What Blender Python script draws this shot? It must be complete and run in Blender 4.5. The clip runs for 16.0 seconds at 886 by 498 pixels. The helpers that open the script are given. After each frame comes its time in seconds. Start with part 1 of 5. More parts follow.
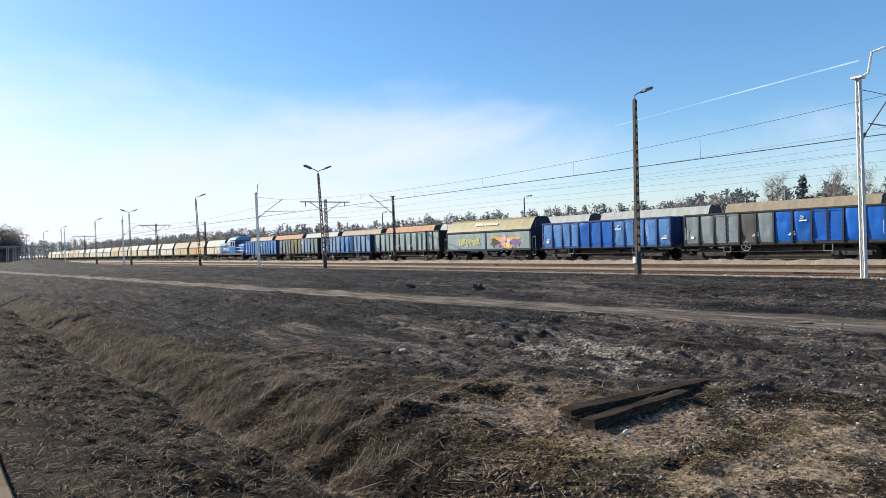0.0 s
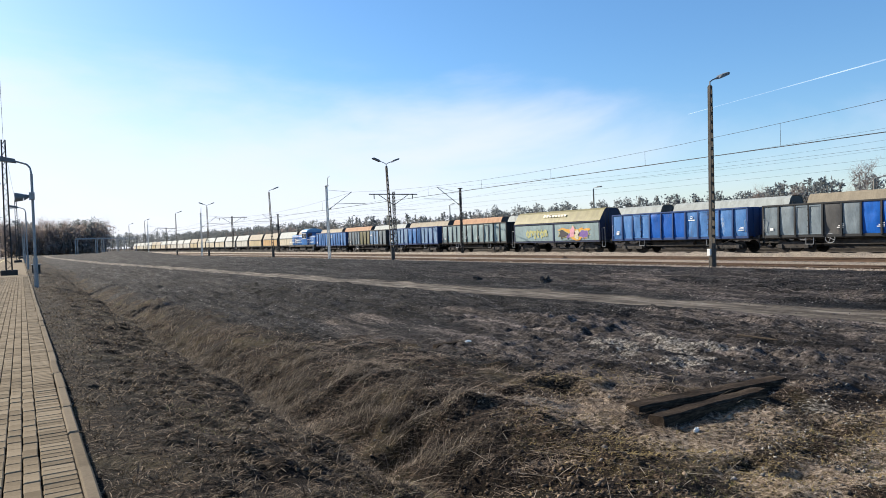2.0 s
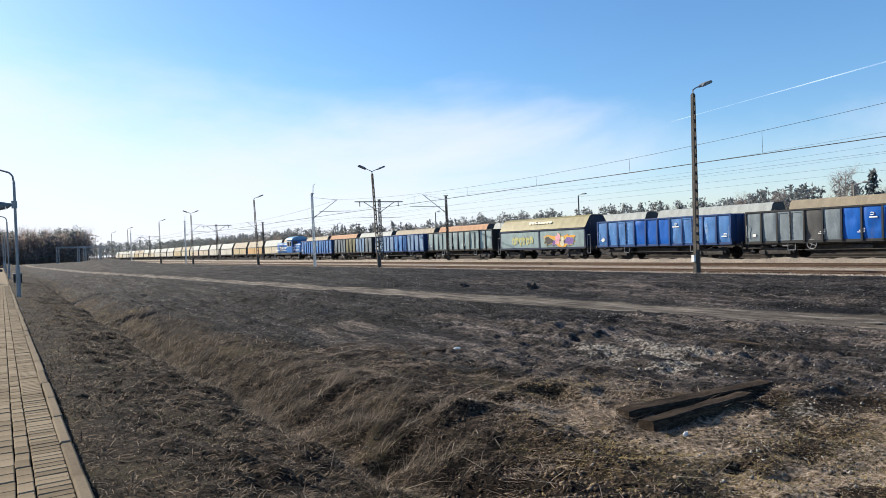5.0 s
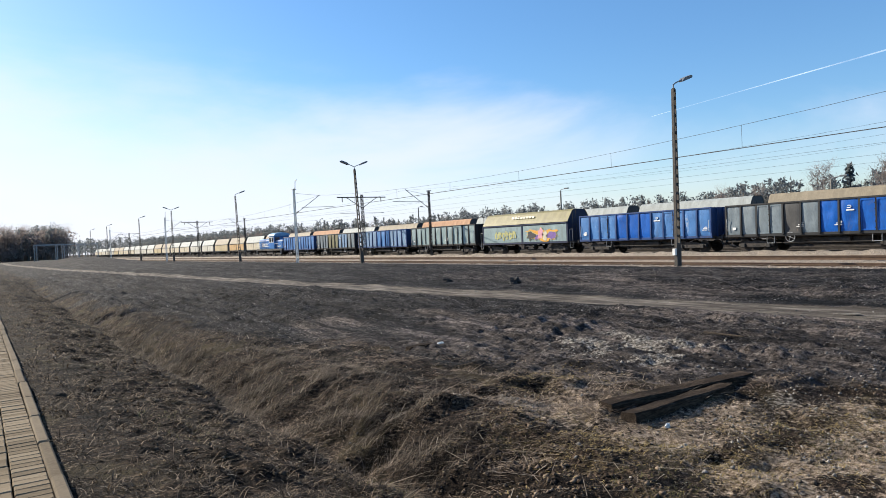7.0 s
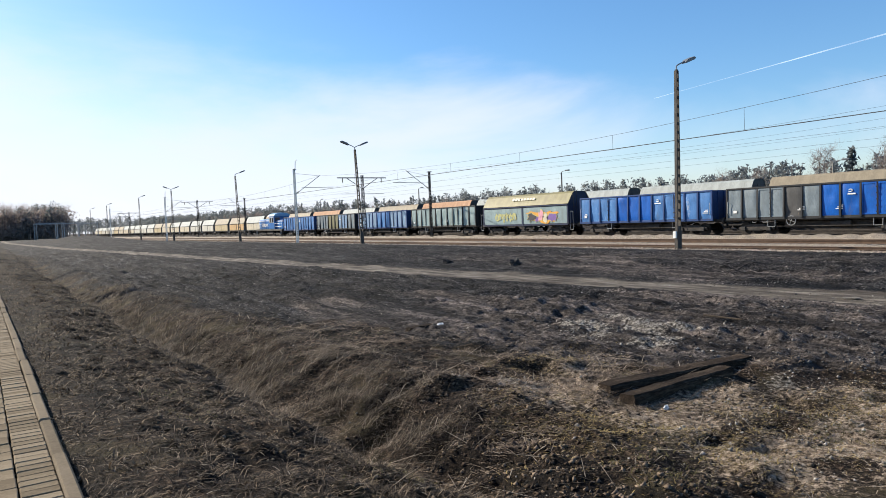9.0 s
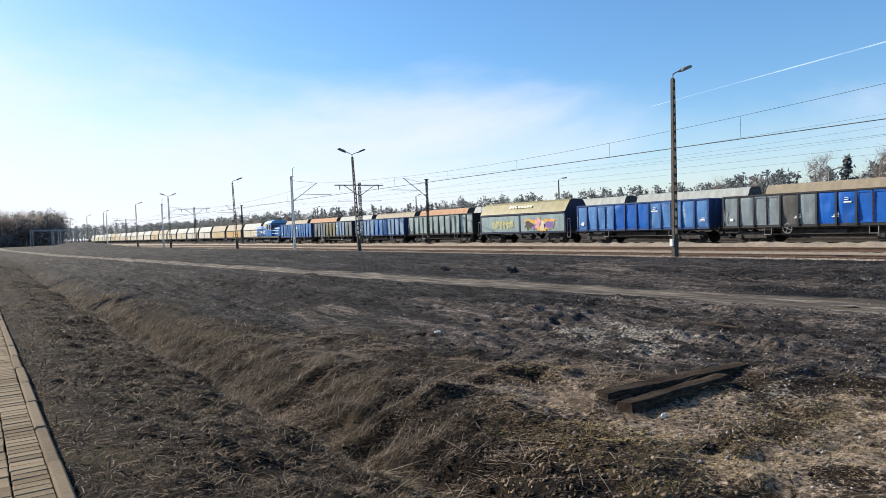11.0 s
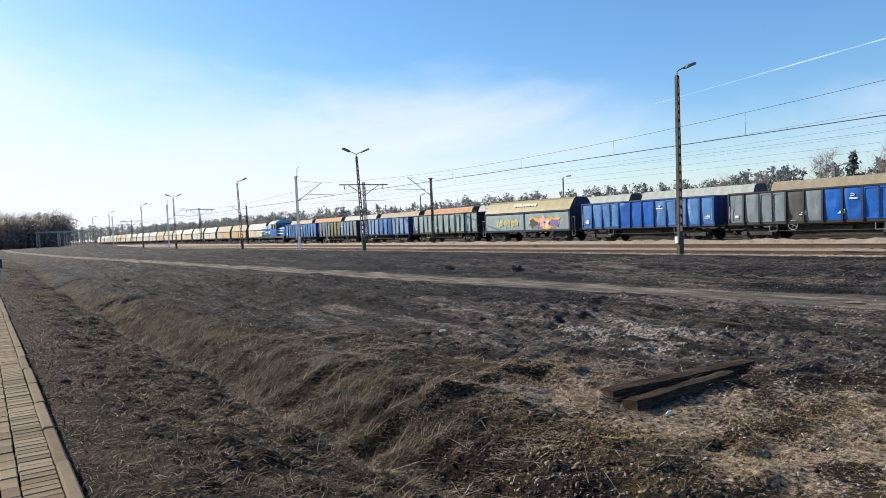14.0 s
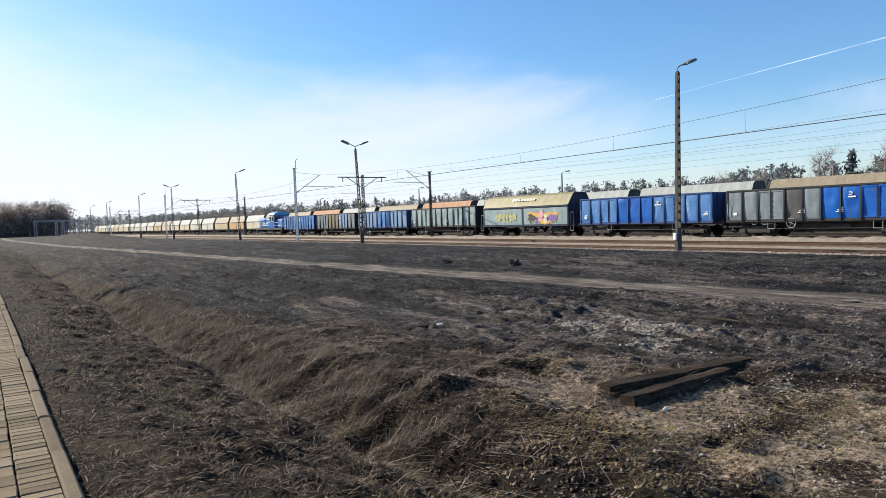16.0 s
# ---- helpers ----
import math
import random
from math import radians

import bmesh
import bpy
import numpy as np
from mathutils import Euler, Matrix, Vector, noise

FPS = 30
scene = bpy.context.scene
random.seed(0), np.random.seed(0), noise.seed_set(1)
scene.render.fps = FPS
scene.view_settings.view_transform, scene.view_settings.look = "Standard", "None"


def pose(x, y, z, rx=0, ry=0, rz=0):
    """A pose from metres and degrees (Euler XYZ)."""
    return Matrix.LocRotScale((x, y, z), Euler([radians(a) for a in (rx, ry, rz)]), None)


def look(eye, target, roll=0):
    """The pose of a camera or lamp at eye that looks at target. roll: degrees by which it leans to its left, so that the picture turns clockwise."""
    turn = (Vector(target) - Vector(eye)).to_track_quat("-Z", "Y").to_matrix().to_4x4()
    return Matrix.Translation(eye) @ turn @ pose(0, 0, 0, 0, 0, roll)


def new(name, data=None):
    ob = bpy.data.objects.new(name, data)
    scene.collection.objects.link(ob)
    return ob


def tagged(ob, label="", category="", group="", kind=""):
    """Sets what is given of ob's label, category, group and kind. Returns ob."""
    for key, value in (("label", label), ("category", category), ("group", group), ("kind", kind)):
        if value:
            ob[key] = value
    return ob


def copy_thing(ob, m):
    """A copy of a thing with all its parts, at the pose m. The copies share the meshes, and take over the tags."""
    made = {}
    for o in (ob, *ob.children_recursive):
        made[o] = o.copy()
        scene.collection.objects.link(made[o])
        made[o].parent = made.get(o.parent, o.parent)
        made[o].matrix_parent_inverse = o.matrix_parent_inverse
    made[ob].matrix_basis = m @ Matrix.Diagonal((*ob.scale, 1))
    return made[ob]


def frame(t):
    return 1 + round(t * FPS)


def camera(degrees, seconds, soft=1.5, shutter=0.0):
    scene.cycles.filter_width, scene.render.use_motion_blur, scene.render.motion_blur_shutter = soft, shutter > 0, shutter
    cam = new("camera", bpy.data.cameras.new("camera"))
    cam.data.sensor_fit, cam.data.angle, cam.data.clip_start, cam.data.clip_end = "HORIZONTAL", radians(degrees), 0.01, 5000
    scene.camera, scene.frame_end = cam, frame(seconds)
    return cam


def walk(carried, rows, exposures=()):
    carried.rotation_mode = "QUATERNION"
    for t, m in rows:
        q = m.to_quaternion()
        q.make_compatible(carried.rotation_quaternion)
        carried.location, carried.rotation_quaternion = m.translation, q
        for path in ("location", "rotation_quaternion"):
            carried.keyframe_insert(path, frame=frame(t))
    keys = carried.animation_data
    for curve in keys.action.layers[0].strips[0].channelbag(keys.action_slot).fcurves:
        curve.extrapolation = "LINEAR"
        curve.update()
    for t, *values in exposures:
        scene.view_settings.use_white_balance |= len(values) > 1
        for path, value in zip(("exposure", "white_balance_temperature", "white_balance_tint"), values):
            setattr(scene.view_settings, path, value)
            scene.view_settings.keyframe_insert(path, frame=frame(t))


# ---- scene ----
# camera: a hand-held pan from one standing place on the platform
PATH = [
    (0, 0.015, -0.008, 1.410, 89.442, 2.074, -36.841),
    (0.5, 0.001, -0.035, 1.421, 89.363, 1.156, -35.110),
    (1, 0.016, -0.025, 1.414, 88.927, 1.338, -32.909),
    (1.5, 0.036, -0.015, 1.410, 88.778, 1.890, -31.696),
    (2, 0.064, 0.002, 1.406, 88.968, 2.077, -31.230),
    (2.5, 0.032, -0.019, 1.411, 89.155, 2.288, -31.014),
    (3, 0.031, -0.025, 1.407, 89.071, 2.554, -30.297),
    (3.5, -0.001, -0.011, 1.412, 88.802, 2.944, -30.041),
    (4, -0.012, -0.010, 1.412, 89.112, 2.710, -31.104),
    (6.5, -0.006, -0.010, 1.403, 89.421, 2.373, -33.240),
    (7, 0.001, 0.001, 1.401, 89.070, 2.644, -33.848),
    (7.5, 0.011, 0.007, 1.397, 88.318, 3.110, -34.212),
    (8, 0.010, 0.018, 1.398, 87.902, 2.531, -34.362),
    (8.5, 0.010, 0.020, 1.400, 87.494, 2.586, -34.224),
    (9, 0.006, 0.018, 1.399, 87.519, 2.272, -33.831),
    (11.5, 0.000, 0.010, 1.403, 88.472, 2.244, -34.059),
    (12, 0.003, 0.001, 1.399, 88.787, 2.275, -33.767),
    (12.5, 0.000, 0.000, 1.400, 88.719, 2.199, -34.089),
    (13, -0.001, 0.013, 1.399, 88.440, 1.956, -34.354),
    (13.5, -0.006, 0.004, 1.398, 88.257, 2.259, -34.078),
    (14, -0.003, 0.003, 1.403, 88.051, 2.569, -33.682),
    (14.5, 0.000, 0.001, 1.399, 87.920, 2.549, -33.651),
    (15, -0.003, 0.010, 1.398, 87.733, 2.152, -33.865),
    (15.5, -0.004, 0.014, 1.399, 87.436, 2.027, -33.976),
    (16, 0.000, 0.022, 1.399, 87.520, 1.876, -33.832),
]
cam = camera(65.5, 16.0, soft=0.5)
walk(cam, [(t, pose(x, y, z, rx, ry, rz)) for t, x, y, z, rx, ry, rz in PATH])

# ---- light: low winter sun ahead along the tracks, thin cirrus ----
SUN = Vector((-0.43, 0.90, 0.57)).normalized()
world = bpy.data.worlds.new("sky")
scene.world = world
world.use_nodes = True
wn, wl = world.node_tree.nodes, world.node_tree.links
wn.clear()


def wnode(kind, **values):
    n = wn.new(kind)
    for key, value in values.items():
        n.inputs[key].default_value = value
    return n


sky = wn.new("ShaderNodeTexSky")
sky.sky_type = "NISHITA"
sky.sun_disc = False
sky.sun_elevation = math.asin(SUN.z)
sky.sun_rotation = math.atan2(SUN.x, SUN.y)
sky.air_density, sky.dust_density, sky.ozone_density = 1.0, 0.6, 4.0
coord = wn.new("ShaderNodeTexCoord")
stretch = wn.new("ShaderNodeMapping")
stretch.inputs["Rotation"].default_value = (0.25, -0.1, 0.5)
stretch.inputs["Scale"].default_value = (1.2, 2.6, 5.5)
wl.new(coord.outputs["Generated"], stretch.inputs["Vector"])
cirrus = wnode("ShaderNodeTexNoise", Scale=1.1, Detail=7.0, Roughness=0.55, Distortion=0.5)
wl.new(stretch.outputs["Vector"], cirrus.inputs["Vector"])
# cirrus thickens towards the horizon
sep = wn.new("ShaderNodeSeparateXYZ")
wl.new(coord.outputs["Generated"], sep.inputs["Vector"])
low = wn.new("ShaderNodeMapRange")
low.interpolation_type = "SMOOTHSTEP"
for key, value in (("From Min", 0.10), ("From Max", 0.33), ("To Min", 0.34), ("To Max", -0.20)):
    low.inputs[key].default_value = value
wl.new(sep.outputs["Z"], low.inputs["Value"])
# and towards the sun's side of the sky
bearing = wn.new("ShaderNodeVectorMath")
bearing.operation = "DOT_PRODUCT"
bearing.inputs[1].default_value = Vector((SUN.x, SUN.y, 0)).normalized()
wl.new(coord.outputs["Generated"], bearing.inputs[0])
sunward = wn.new("ShaderNodeMapRange")
for key, value in (("From Min", 0.0), ("From Max", 0.9), ("To Min", -0.30), ("To Max", 0.17)):
    sunward.inputs[key].default_value = value
wl.new(bearing.outputs["Value"], sunward.inputs["Value"])
lean = wn.new("ShaderNodeMath")
lean.operation = "ADD"
wl.new(low.outputs["Result"], lean.inputs[0])
wl.new(sunward.outputs["Result"], lean.inputs[1])
add = wn.new("ShaderNodeMath")
add.operation = "ADD"
wl.new(cirrus.outputs["Fac"], add.inputs[0])
wl.new(lean.outputs["Value"], add.inputs[1])
veil = wn.new("ShaderNodeMapRange")
veil.interpolation_type = "SMOOTHSTEP"
for key, value in (("From Min", 0.50), ("From Max", 1.0), ("To Min", 0.09), ("To Max", 0.90)):
    veil.inputs[key].default_value = value
wl.new(add.outputs["Value"], veil.inputs["Value"])
mixed = wn.new("ShaderNodeMix")
mixed.data_type = "RGBA"
mixed.inputs[7].default_value = (5.6, 5.95, 6.9, 1)
wl.new(veil.outputs["Result"], mixed.inputs[0])
vivid = wnode("ShaderNodeHueSaturation", Saturation=1.30, Value=1.06, Hue=0.499)
wl.new(sky.outputs["Color"], vivid.inputs["Color"])
wl.new(vivid.outputs["Color"], mixed.inputs[6])
back = wnode("ShaderNodeBackground", Strength=0.086)
wl.new(mixed.outputs[2], back.inputs["Color"])
wl.new(back.outputs["Background"], wn.new("ShaderNodeOutputWorld").inputs["Surface"])

sun = new("sun", bpy.data.lights.new("sun", "SUN"))
sun.data.energy, sun.data.angle, sun.data.color = 5.0, radians(0.6), (1.0, 0.90, 0.74)
sun.matrix_world = look(SUN * 200, (0, 0, 0))
scene.view_settings.exposure = 0.91


# ---- materials ----
def material(name, colors, scale=3.0, fine=40.0, rough=0.8, metal=0.0, bump=0.3, dist=0.02, per_object=0.0, stretch=(1, 1, 1), contrast=0.35, spec=0.3, island=False):
    """Mottled paint, earth or metal: two scales of noise through a colour ramp, with relief."""
    m = bpy.data.materials.new(name)
    m.use_nodes = True
    n, l = m.node_tree.nodes, m.node_tree.links
    b = n["Principled BSDF"]
    b.inputs["Roughness"].default_value, b.inputs["Metallic"].default_value = rough, metal
    b.inputs["Specular IOR Level"].default_value = spec
    tc = n.new("ShaderNodeTexCoord")
    mp = n.new("ShaderNodeMapping")
    mp.inputs["Scale"].default_value = stretch
    l.new(tc.outputs["Object"], mp.inputs["Vector"])
    big, small = n.new("ShaderNodeTexNoise"), n.new("ShaderNodeTexNoise")
    for t, s, d in ((big, scale, 5.0), (small, fine, 3.0)):
        t.inputs["Scale"].default_value, t.inputs["Detail"].default_value = s, d
        t.inputs["Roughness"].default_value = 0.6
        l.new(mp.outputs["Vector"], t.inputs["Vector"])
    mx = n.new("ShaderNodeMix")
    mx.inputs[0].default_value = 0.4
    l.new(big.outputs["Fac"], mx.inputs[2])
    l.new(small.outputs["Fac"], mx.inputs[3])
    value = mx.outputs[0]
    if per_object or island:
        if island:
            info = n.new("ShaderNodeNewGeometry").outputs["Random Per Island"]
        else:
            info = n.new("ShaderNodeObjectInfo").outputs["Random"]
        k = n.new("ShaderNodeMath")
        k.operation = "MULTIPLY_ADD"
        k.inputs[1].default_value = per_object or 0.3
        k.inputs[2].default_value = -(per_object or 0.3) / 2
        l.new(info, k.inputs[0])
        s = n.new("ShaderNodeMath")
        s.operation = "ADD"
        l.new(value, s.inputs[0])
        l.new(k.outputs[0], s.inputs[1])
        value = s.outputs[0]
    ramp = n.new("ShaderNodeValToRGB")
    lo, hi = 0.5 - contrast / 2, 0.5 + contrast / 2
    els = ramp.color_ramp.elements
    for i, c in enumerate(colors):
        pos = lo + (hi - lo) * i / max(1, len(colors) - 1)
        e = els[i] if i < 2 else els.new(pos)
        e.position, e.color = pos, (*c, 1)
    l.new(value, ramp.inputs["Fac"])
    l.new(ramp.outputs["Color"], b.inputs["Base Color"])
    if bump:
        bp = n.new("ShaderNodeBump")
        bp.inputs["Strength"].default_value, bp.inputs["Distance"].default_value = bump, dist
        l.new(small.outputs["Fac"], bp.inputs["Height"])
        l.new(bp.outputs["Normal"], b.inputs["Normal"])
    return m


def backlit(m, share):
    """Lets light through thin leaves and straw."""
    n, l = m.node_tree.nodes, m.node_tree.links
    b, out = n["Principled BSDF"], n["Material Output"]
    t, mx = n.new("ShaderNodeBsdfTranslucent"), n.new("ShaderNodeMixShader")
    l.new(b.inputs["Base Color"].links[0].from_socket, t.inputs["Color"])
    mx.inputs[0].default_value = share
    l.new(b.outputs[0], mx.inputs[1])
    l.new(t.outputs[0], mx.inputs[2])
    l.new(mx.outputs[0], out.inputs["Surface"])
    return m


def tone(c, k):
    return tuple(min(1.0, v * k) for v in c)


def paint(name, c, dirt=(0.10, 0.085, 0.07), rust=None, rough=0.55):
    """Weathered wagon paint with streaks of dirt or rust running down."""
    c = tone(c, 0.66)
    cols = [tone(c, 0.8), c, tone(c, 1.12)]
    cols = [tuple(0.55 * a + 0.45 * b for a, b in zip(c, dirt))] + cols
    if rust:
        cols.append(rust)
    return material(name, cols, scale=1.1, fine=9.0, rough=rough, bump=0.15, dist=0.01, stretch=(1, 1.7, 0.6), contrast=0.40)


CONCRETE = material("concrete", [(0.155, 0.14, 0.12), (0.21, 0.195, 0.17), (0.27, 0.25, 0.22)], 1.5, 30, 0.9)
POST = material("dark_post_concrete", [(0.040, 0.036, 0.032), (0.072, 0.065, 0.058), (0.13, 0.119, 0.105)], 1.5, 30, 0.9)
BRICK = material("paving_brick", [(0.125, 0.098, 0.066), (0.18, 0.143, 0.097), (0.225, 0.182, 0.127)], 2, 35, 0.95, spec=0.05, per_object=0.35, dist=0.004)
BRICK_FAR = material("paving_brick_joined", [(0.125, 0.098, 0.066), (0.18, 0.143, 0.097), (0.225, 0.182, 0.127)], 2, 35, 0.95, spec=0.05, island=True, dist=0.004)
JOINT = material("joint_sand", [(0.05, 0.045, 0.035), (0.10, 0.085, 0.065)], 6, 60, 1.0)
KERB = material("kerb_concrete", [(0.11, 0.088, 0.062), (0.15, 0.122, 0.088), (0.185, 0.152, 0.112)], 2, 40, 0.95, spec=0.05, per_object=0.2)
STEEL = material("grey_steel", [(0.22, 0.23, 0.24), (0.33, 0.34, 0.35)], 2, 20, 0.55, metal=0.4)
WHITE_STEEL = material("whitish_galvanised_steel", [(0.50, 0.50, 0.48), (0.66, 0.66, 0.64), (0.72, 0.72, 0.70)], 1.5, 14, 0.55, metal=0.2)
DARK_STEEL = material("dark_steel", [(0.022, 0.021, 0.021), (0.045, 0.041, 0.039)], 2, 20, 0.7)
RAIL = material("rusty_rail", [(0.055, 0.036, 0.026), (0.10, 0.064, 0.044), (0.14, 0.095, 0.066)], 3, 40, 0.7, metal=0.3)
RUNGEAR = material("running_gear", [(0.022, 0.020, 0.019), (0.05, 0.044, 0.04), (0.085, 0.07, 0.06)], 3, 25, 0.8, metal=0.1)
WHEEL = material("wheel_steel", [(0.020, 0.017, 0.015), (0.055, 0.046, 0.040)], 4, 30, 0.55, metal=0.5)
WIRE = material("wire", [(0.03, 0.03, 0.032), (0.06, 0.06, 0.06)], 5, 50, 0.6, metal=0.5, bump=0)
SLEEPER = material("concrete_sleeper", [(0.15, 0.125, 0.10), (0.23, 0.20, 0.16), (0.29, 0.25, 0.20)], 3, 40, 0.95, per_object=0.3)
SLEEPER_WOOD = material("tarred_timber_and_shade_ties", [(0.009, 0.007, 0.0055), (0.028, 0.021, 0.016), (0.085, 0.064, 0.046)], 1.5, 12, 0.95, spec=0.05, stretch=(1, 6, 6), bump=0.7, dist=0.012)
LAMP_HEAD = material("lamp_housing", [(0.10, 0.11, 0.12), (0.17, 0.18, 0.19)], 4, 30, 0.5)
WHITE = material("white_marking", [(0.62, 0.62, 0.60), (0.80, 0.80, 0.78)], 5, 40, 0.6, bump=0)
BARK = material("bark", [(0.12, 0.10, 0.085), (0.22, 0.185, 0.16)], 2, 20, 0.95)
BIRCH = material("birch_bark", [(0.16, 0.14, 0.12), (0.42, 0.39, 0.36)], 2, 10, 0.9, stretch=(1, 1, 3))
# Twigs paled and needles turned blue-grey: distance haze put into the colours.
TWIGS = material("hazed_bare_twigs", [(0.22, 0.185, 0.17), (0.34, 0.29, 0.265)], 2, 20, 0.95, bump=0)
NEEDLES = material("hazed_pine_needles", [(0.12, 0.135, 0.140), (0.17, 0.187, 0.192), (0.22, 0.236, 0.238)], 0.6, 5, 0.95, island=True, bump=0)
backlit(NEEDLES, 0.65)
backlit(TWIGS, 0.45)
GLASS = material("cab_glass", [(0.02, 0.025, 0.03), (0.04, 0.05, 0.06)], 2, 10, 0.1, bump=0, spec=0.6)


# ---- mesh helpers ----
def part(name, bm, mat, parent=None, label="", smooth=False):
    me = bpy.data.meshes.new(name)
    bm.normal_update()
    bm.to_mesh(me)
    bm.free()
    me.materials.append(mat)
    if smooth:
        me.polygons.foreach_set("use_smooth", [True] * len(me.polygons))
    ob = new(name, me)
    if parent is not None:
        ob.parent = parent
    if label:
        ob["label"] = label
    return ob


def thing(name, m, label, category, group="", kind=""):
    ob = new(name)
    ob.empty_display_size = 0.2
    ob.matrix_world = m
    return tagged(ob, label, category, group, kind)


def box(x0, x1, y0, y1, z0, z1, bm=None, bevel=0.0):
    bm = bm or bmesh.new()
    v = [bm.verts.new((x, y, z)) for x in (x0, x1) for y in (y0, y1) for z in (z0, z1)]
    fs = [bm.faces.new([v[i] for i in q]) for q in ((0, 1, 3, 2), (4, 6, 7, 5), (0, 4, 5, 1), (2, 3, 7, 6), (0, 2, 6, 4), (1, 5, 7, 3))]
    if bevel:
        es = list({e for f in fs for e in f.edges})
        bmesh.ops.bevel(bm, geom=es, offset=bevel, segments=1, affect="EDGES")
    return bm


def rod(a, b, r0, r1=None, n=8, bm=None, caps=True):
    bm = bm or bmesh.new()
    a, b = Vector(a), Vector(b)
    r1 = r0 if r1 is None else r1
    d = (b - a).normalized()
    u = d.orthogonal().normalized()
    w = d.cross(u)
    rings = []
    for p, r in ((a, r0), (b, r1)):
        rings.append([bm.verts.new(p + r * (math.cos(2 * math.pi * i / n) * u + math.sin(2 * math.pi * i / n) * w)) for i in range(n)])
    for i in range(n):
        bm.faces.new((rings[0][i], rings[0][(i + 1) % n], rings[1][(i + 1) % n], rings[1][i]))
    if caps and n > 2:
        bm.faces.new(rings[0][::-1])
        bm.faces.new(rings[1])
    return bm


def pipe(points, r, n=6, bm=None):
    bm = bm or bmesh.new()
    for a, b in zip(points, points[1:]):
        rod(a, b, r, r, n, bm)
    return bm


def beam(a, b, w, h, bm=None):
    """A square bar from a to b."""
    bm = bm or bmesh.new()
    a, b = Vector(a), Vector(b)
    d = (b - a).normalized()
    u = d.cross(Vector((0, 0, 1)))
    u = u.normalized() if u.length > 1e-4 else Vector((1, 0, 0))
    v = d.cross(u)
    rings = [[bm.verts.new(p + su * w / 2 * u + sv * h / 2 * v) for su, sv in ((-1, -1), (1, -1), (1, 1), (-1, 1))] for p in (a, b)]
    for i in range(4):
        bm.faces.new((rings[0][i], rings[0][(i + 1) % 4], rings[1][(i + 1) % 4], rings[1][i]))
    bm.faces.new(rings[0][::-1])
    bm.faces.new(rings[1])
    return bm


def prism_y(profile, y0, y1, bm=None):
    """A profile in x, z drawn out along y."""
    bm = bm or bmesh.new()
    a = [bm.verts.new((x, y0, z)) for x, z in profile]
    b = [bm.verts.new((x, y1, z)) for x, z in profile]
    n = len(profile)
    for i in range(n):
        bm.faces.new((a[i], a[(i + 1) % n], b[(i + 1) % n], b[i]))
    bm.faces.new(a[::-1])
    bm.faces.new(b)
    bmesh.ops.recalc_face_normals(bm, faces=bm.faces[:])
    return bm


def prism_x(profile, x0, x1, bm=None):
    """A profile in y, z drawn out along x."""
    bm = bm or bmesh.new()
    a = [bm.verts.new((x0, y, z)) for y, z in profile]
    b = [bm.verts.new((x1, y, z)) for y, z in profile]
    n = len(profile)
    for i in range(n):
        bm.faces.new((a[i], a[(i + 1) % n], b[(i + 1) % n], b[i]))
    bm.faces.new(a[::-1])
    bm.faces.new(b)
    bmesh.ops.recalc_face_normals(bm, faces=bm.faces[:])
    return bm


def mesh_from(name, verts, faces, mat, parent=None):
    me = bpy.data.meshes.new(name)
    me.from_pydata(verts, [], faces)
    me.materials.append(mat)
    ob = new(name, me)
    if parent is not None:
        ob.parent = parent
    return ob


def grid_noise(x, y, scale, seed):
    """Smooth value noise, -1 to 1, on arrays."""
    rng = np.random.RandomState(seed)
    table = rng.rand(256, 256) * 2 - 1
    u, v = x / scale, y / scale
    iu, iv = np.floor(u).astype(int), np.floor(v).astype(int)
    fu, fv = u - iu, v - iv
    fu, fv = fu * fu * (3 - 2 * fu), fv * fv * (3 - 2 * fv)
    g = lambda a, b: table[a % 256, b % 256]
    return (g(iu, iv) * (1 - fu) + g(iu + 1, iv) * fu) * (1 - fv) + (g(iu, iv + 1) * (1 - fu) + g(iu + 1, iv + 1) * fu) * fv


def step(a, b, x):
    t = np.clip((x - a) / (b - a), 0, 1)
    return t * t * (3 - 2 * t)


RAIL_Z = -0.55
TRACKS = [31.3, 38.0, 44.4, 50.7, 57.0]


# ---- the lie of the land ----
def ditch_x(y):
    return 2.5 + 0.42 * np.exp(-(np.maximum(y, 2.5) - 5.2) / 3.6) + 0.10 * np.sin(y * 0.8)


def road_x(y):
    return np.interp(y, [-40, 6.5, 12.5, 23, 52, 120, 230, 500], [17.3, 15.7, 15.3, 14.5, 12.9, 9.2, 6.4, 7.5])


def brown_edge(y):
    return np.interp(y, [-10, 2, 4, 6, 8, 12, 16, 20, 27, 40, 80], [12, 10, 8.5, 7.1, 6.4, 5.5, 4.6, 4.0, 3.5, 3.1, 2.8])


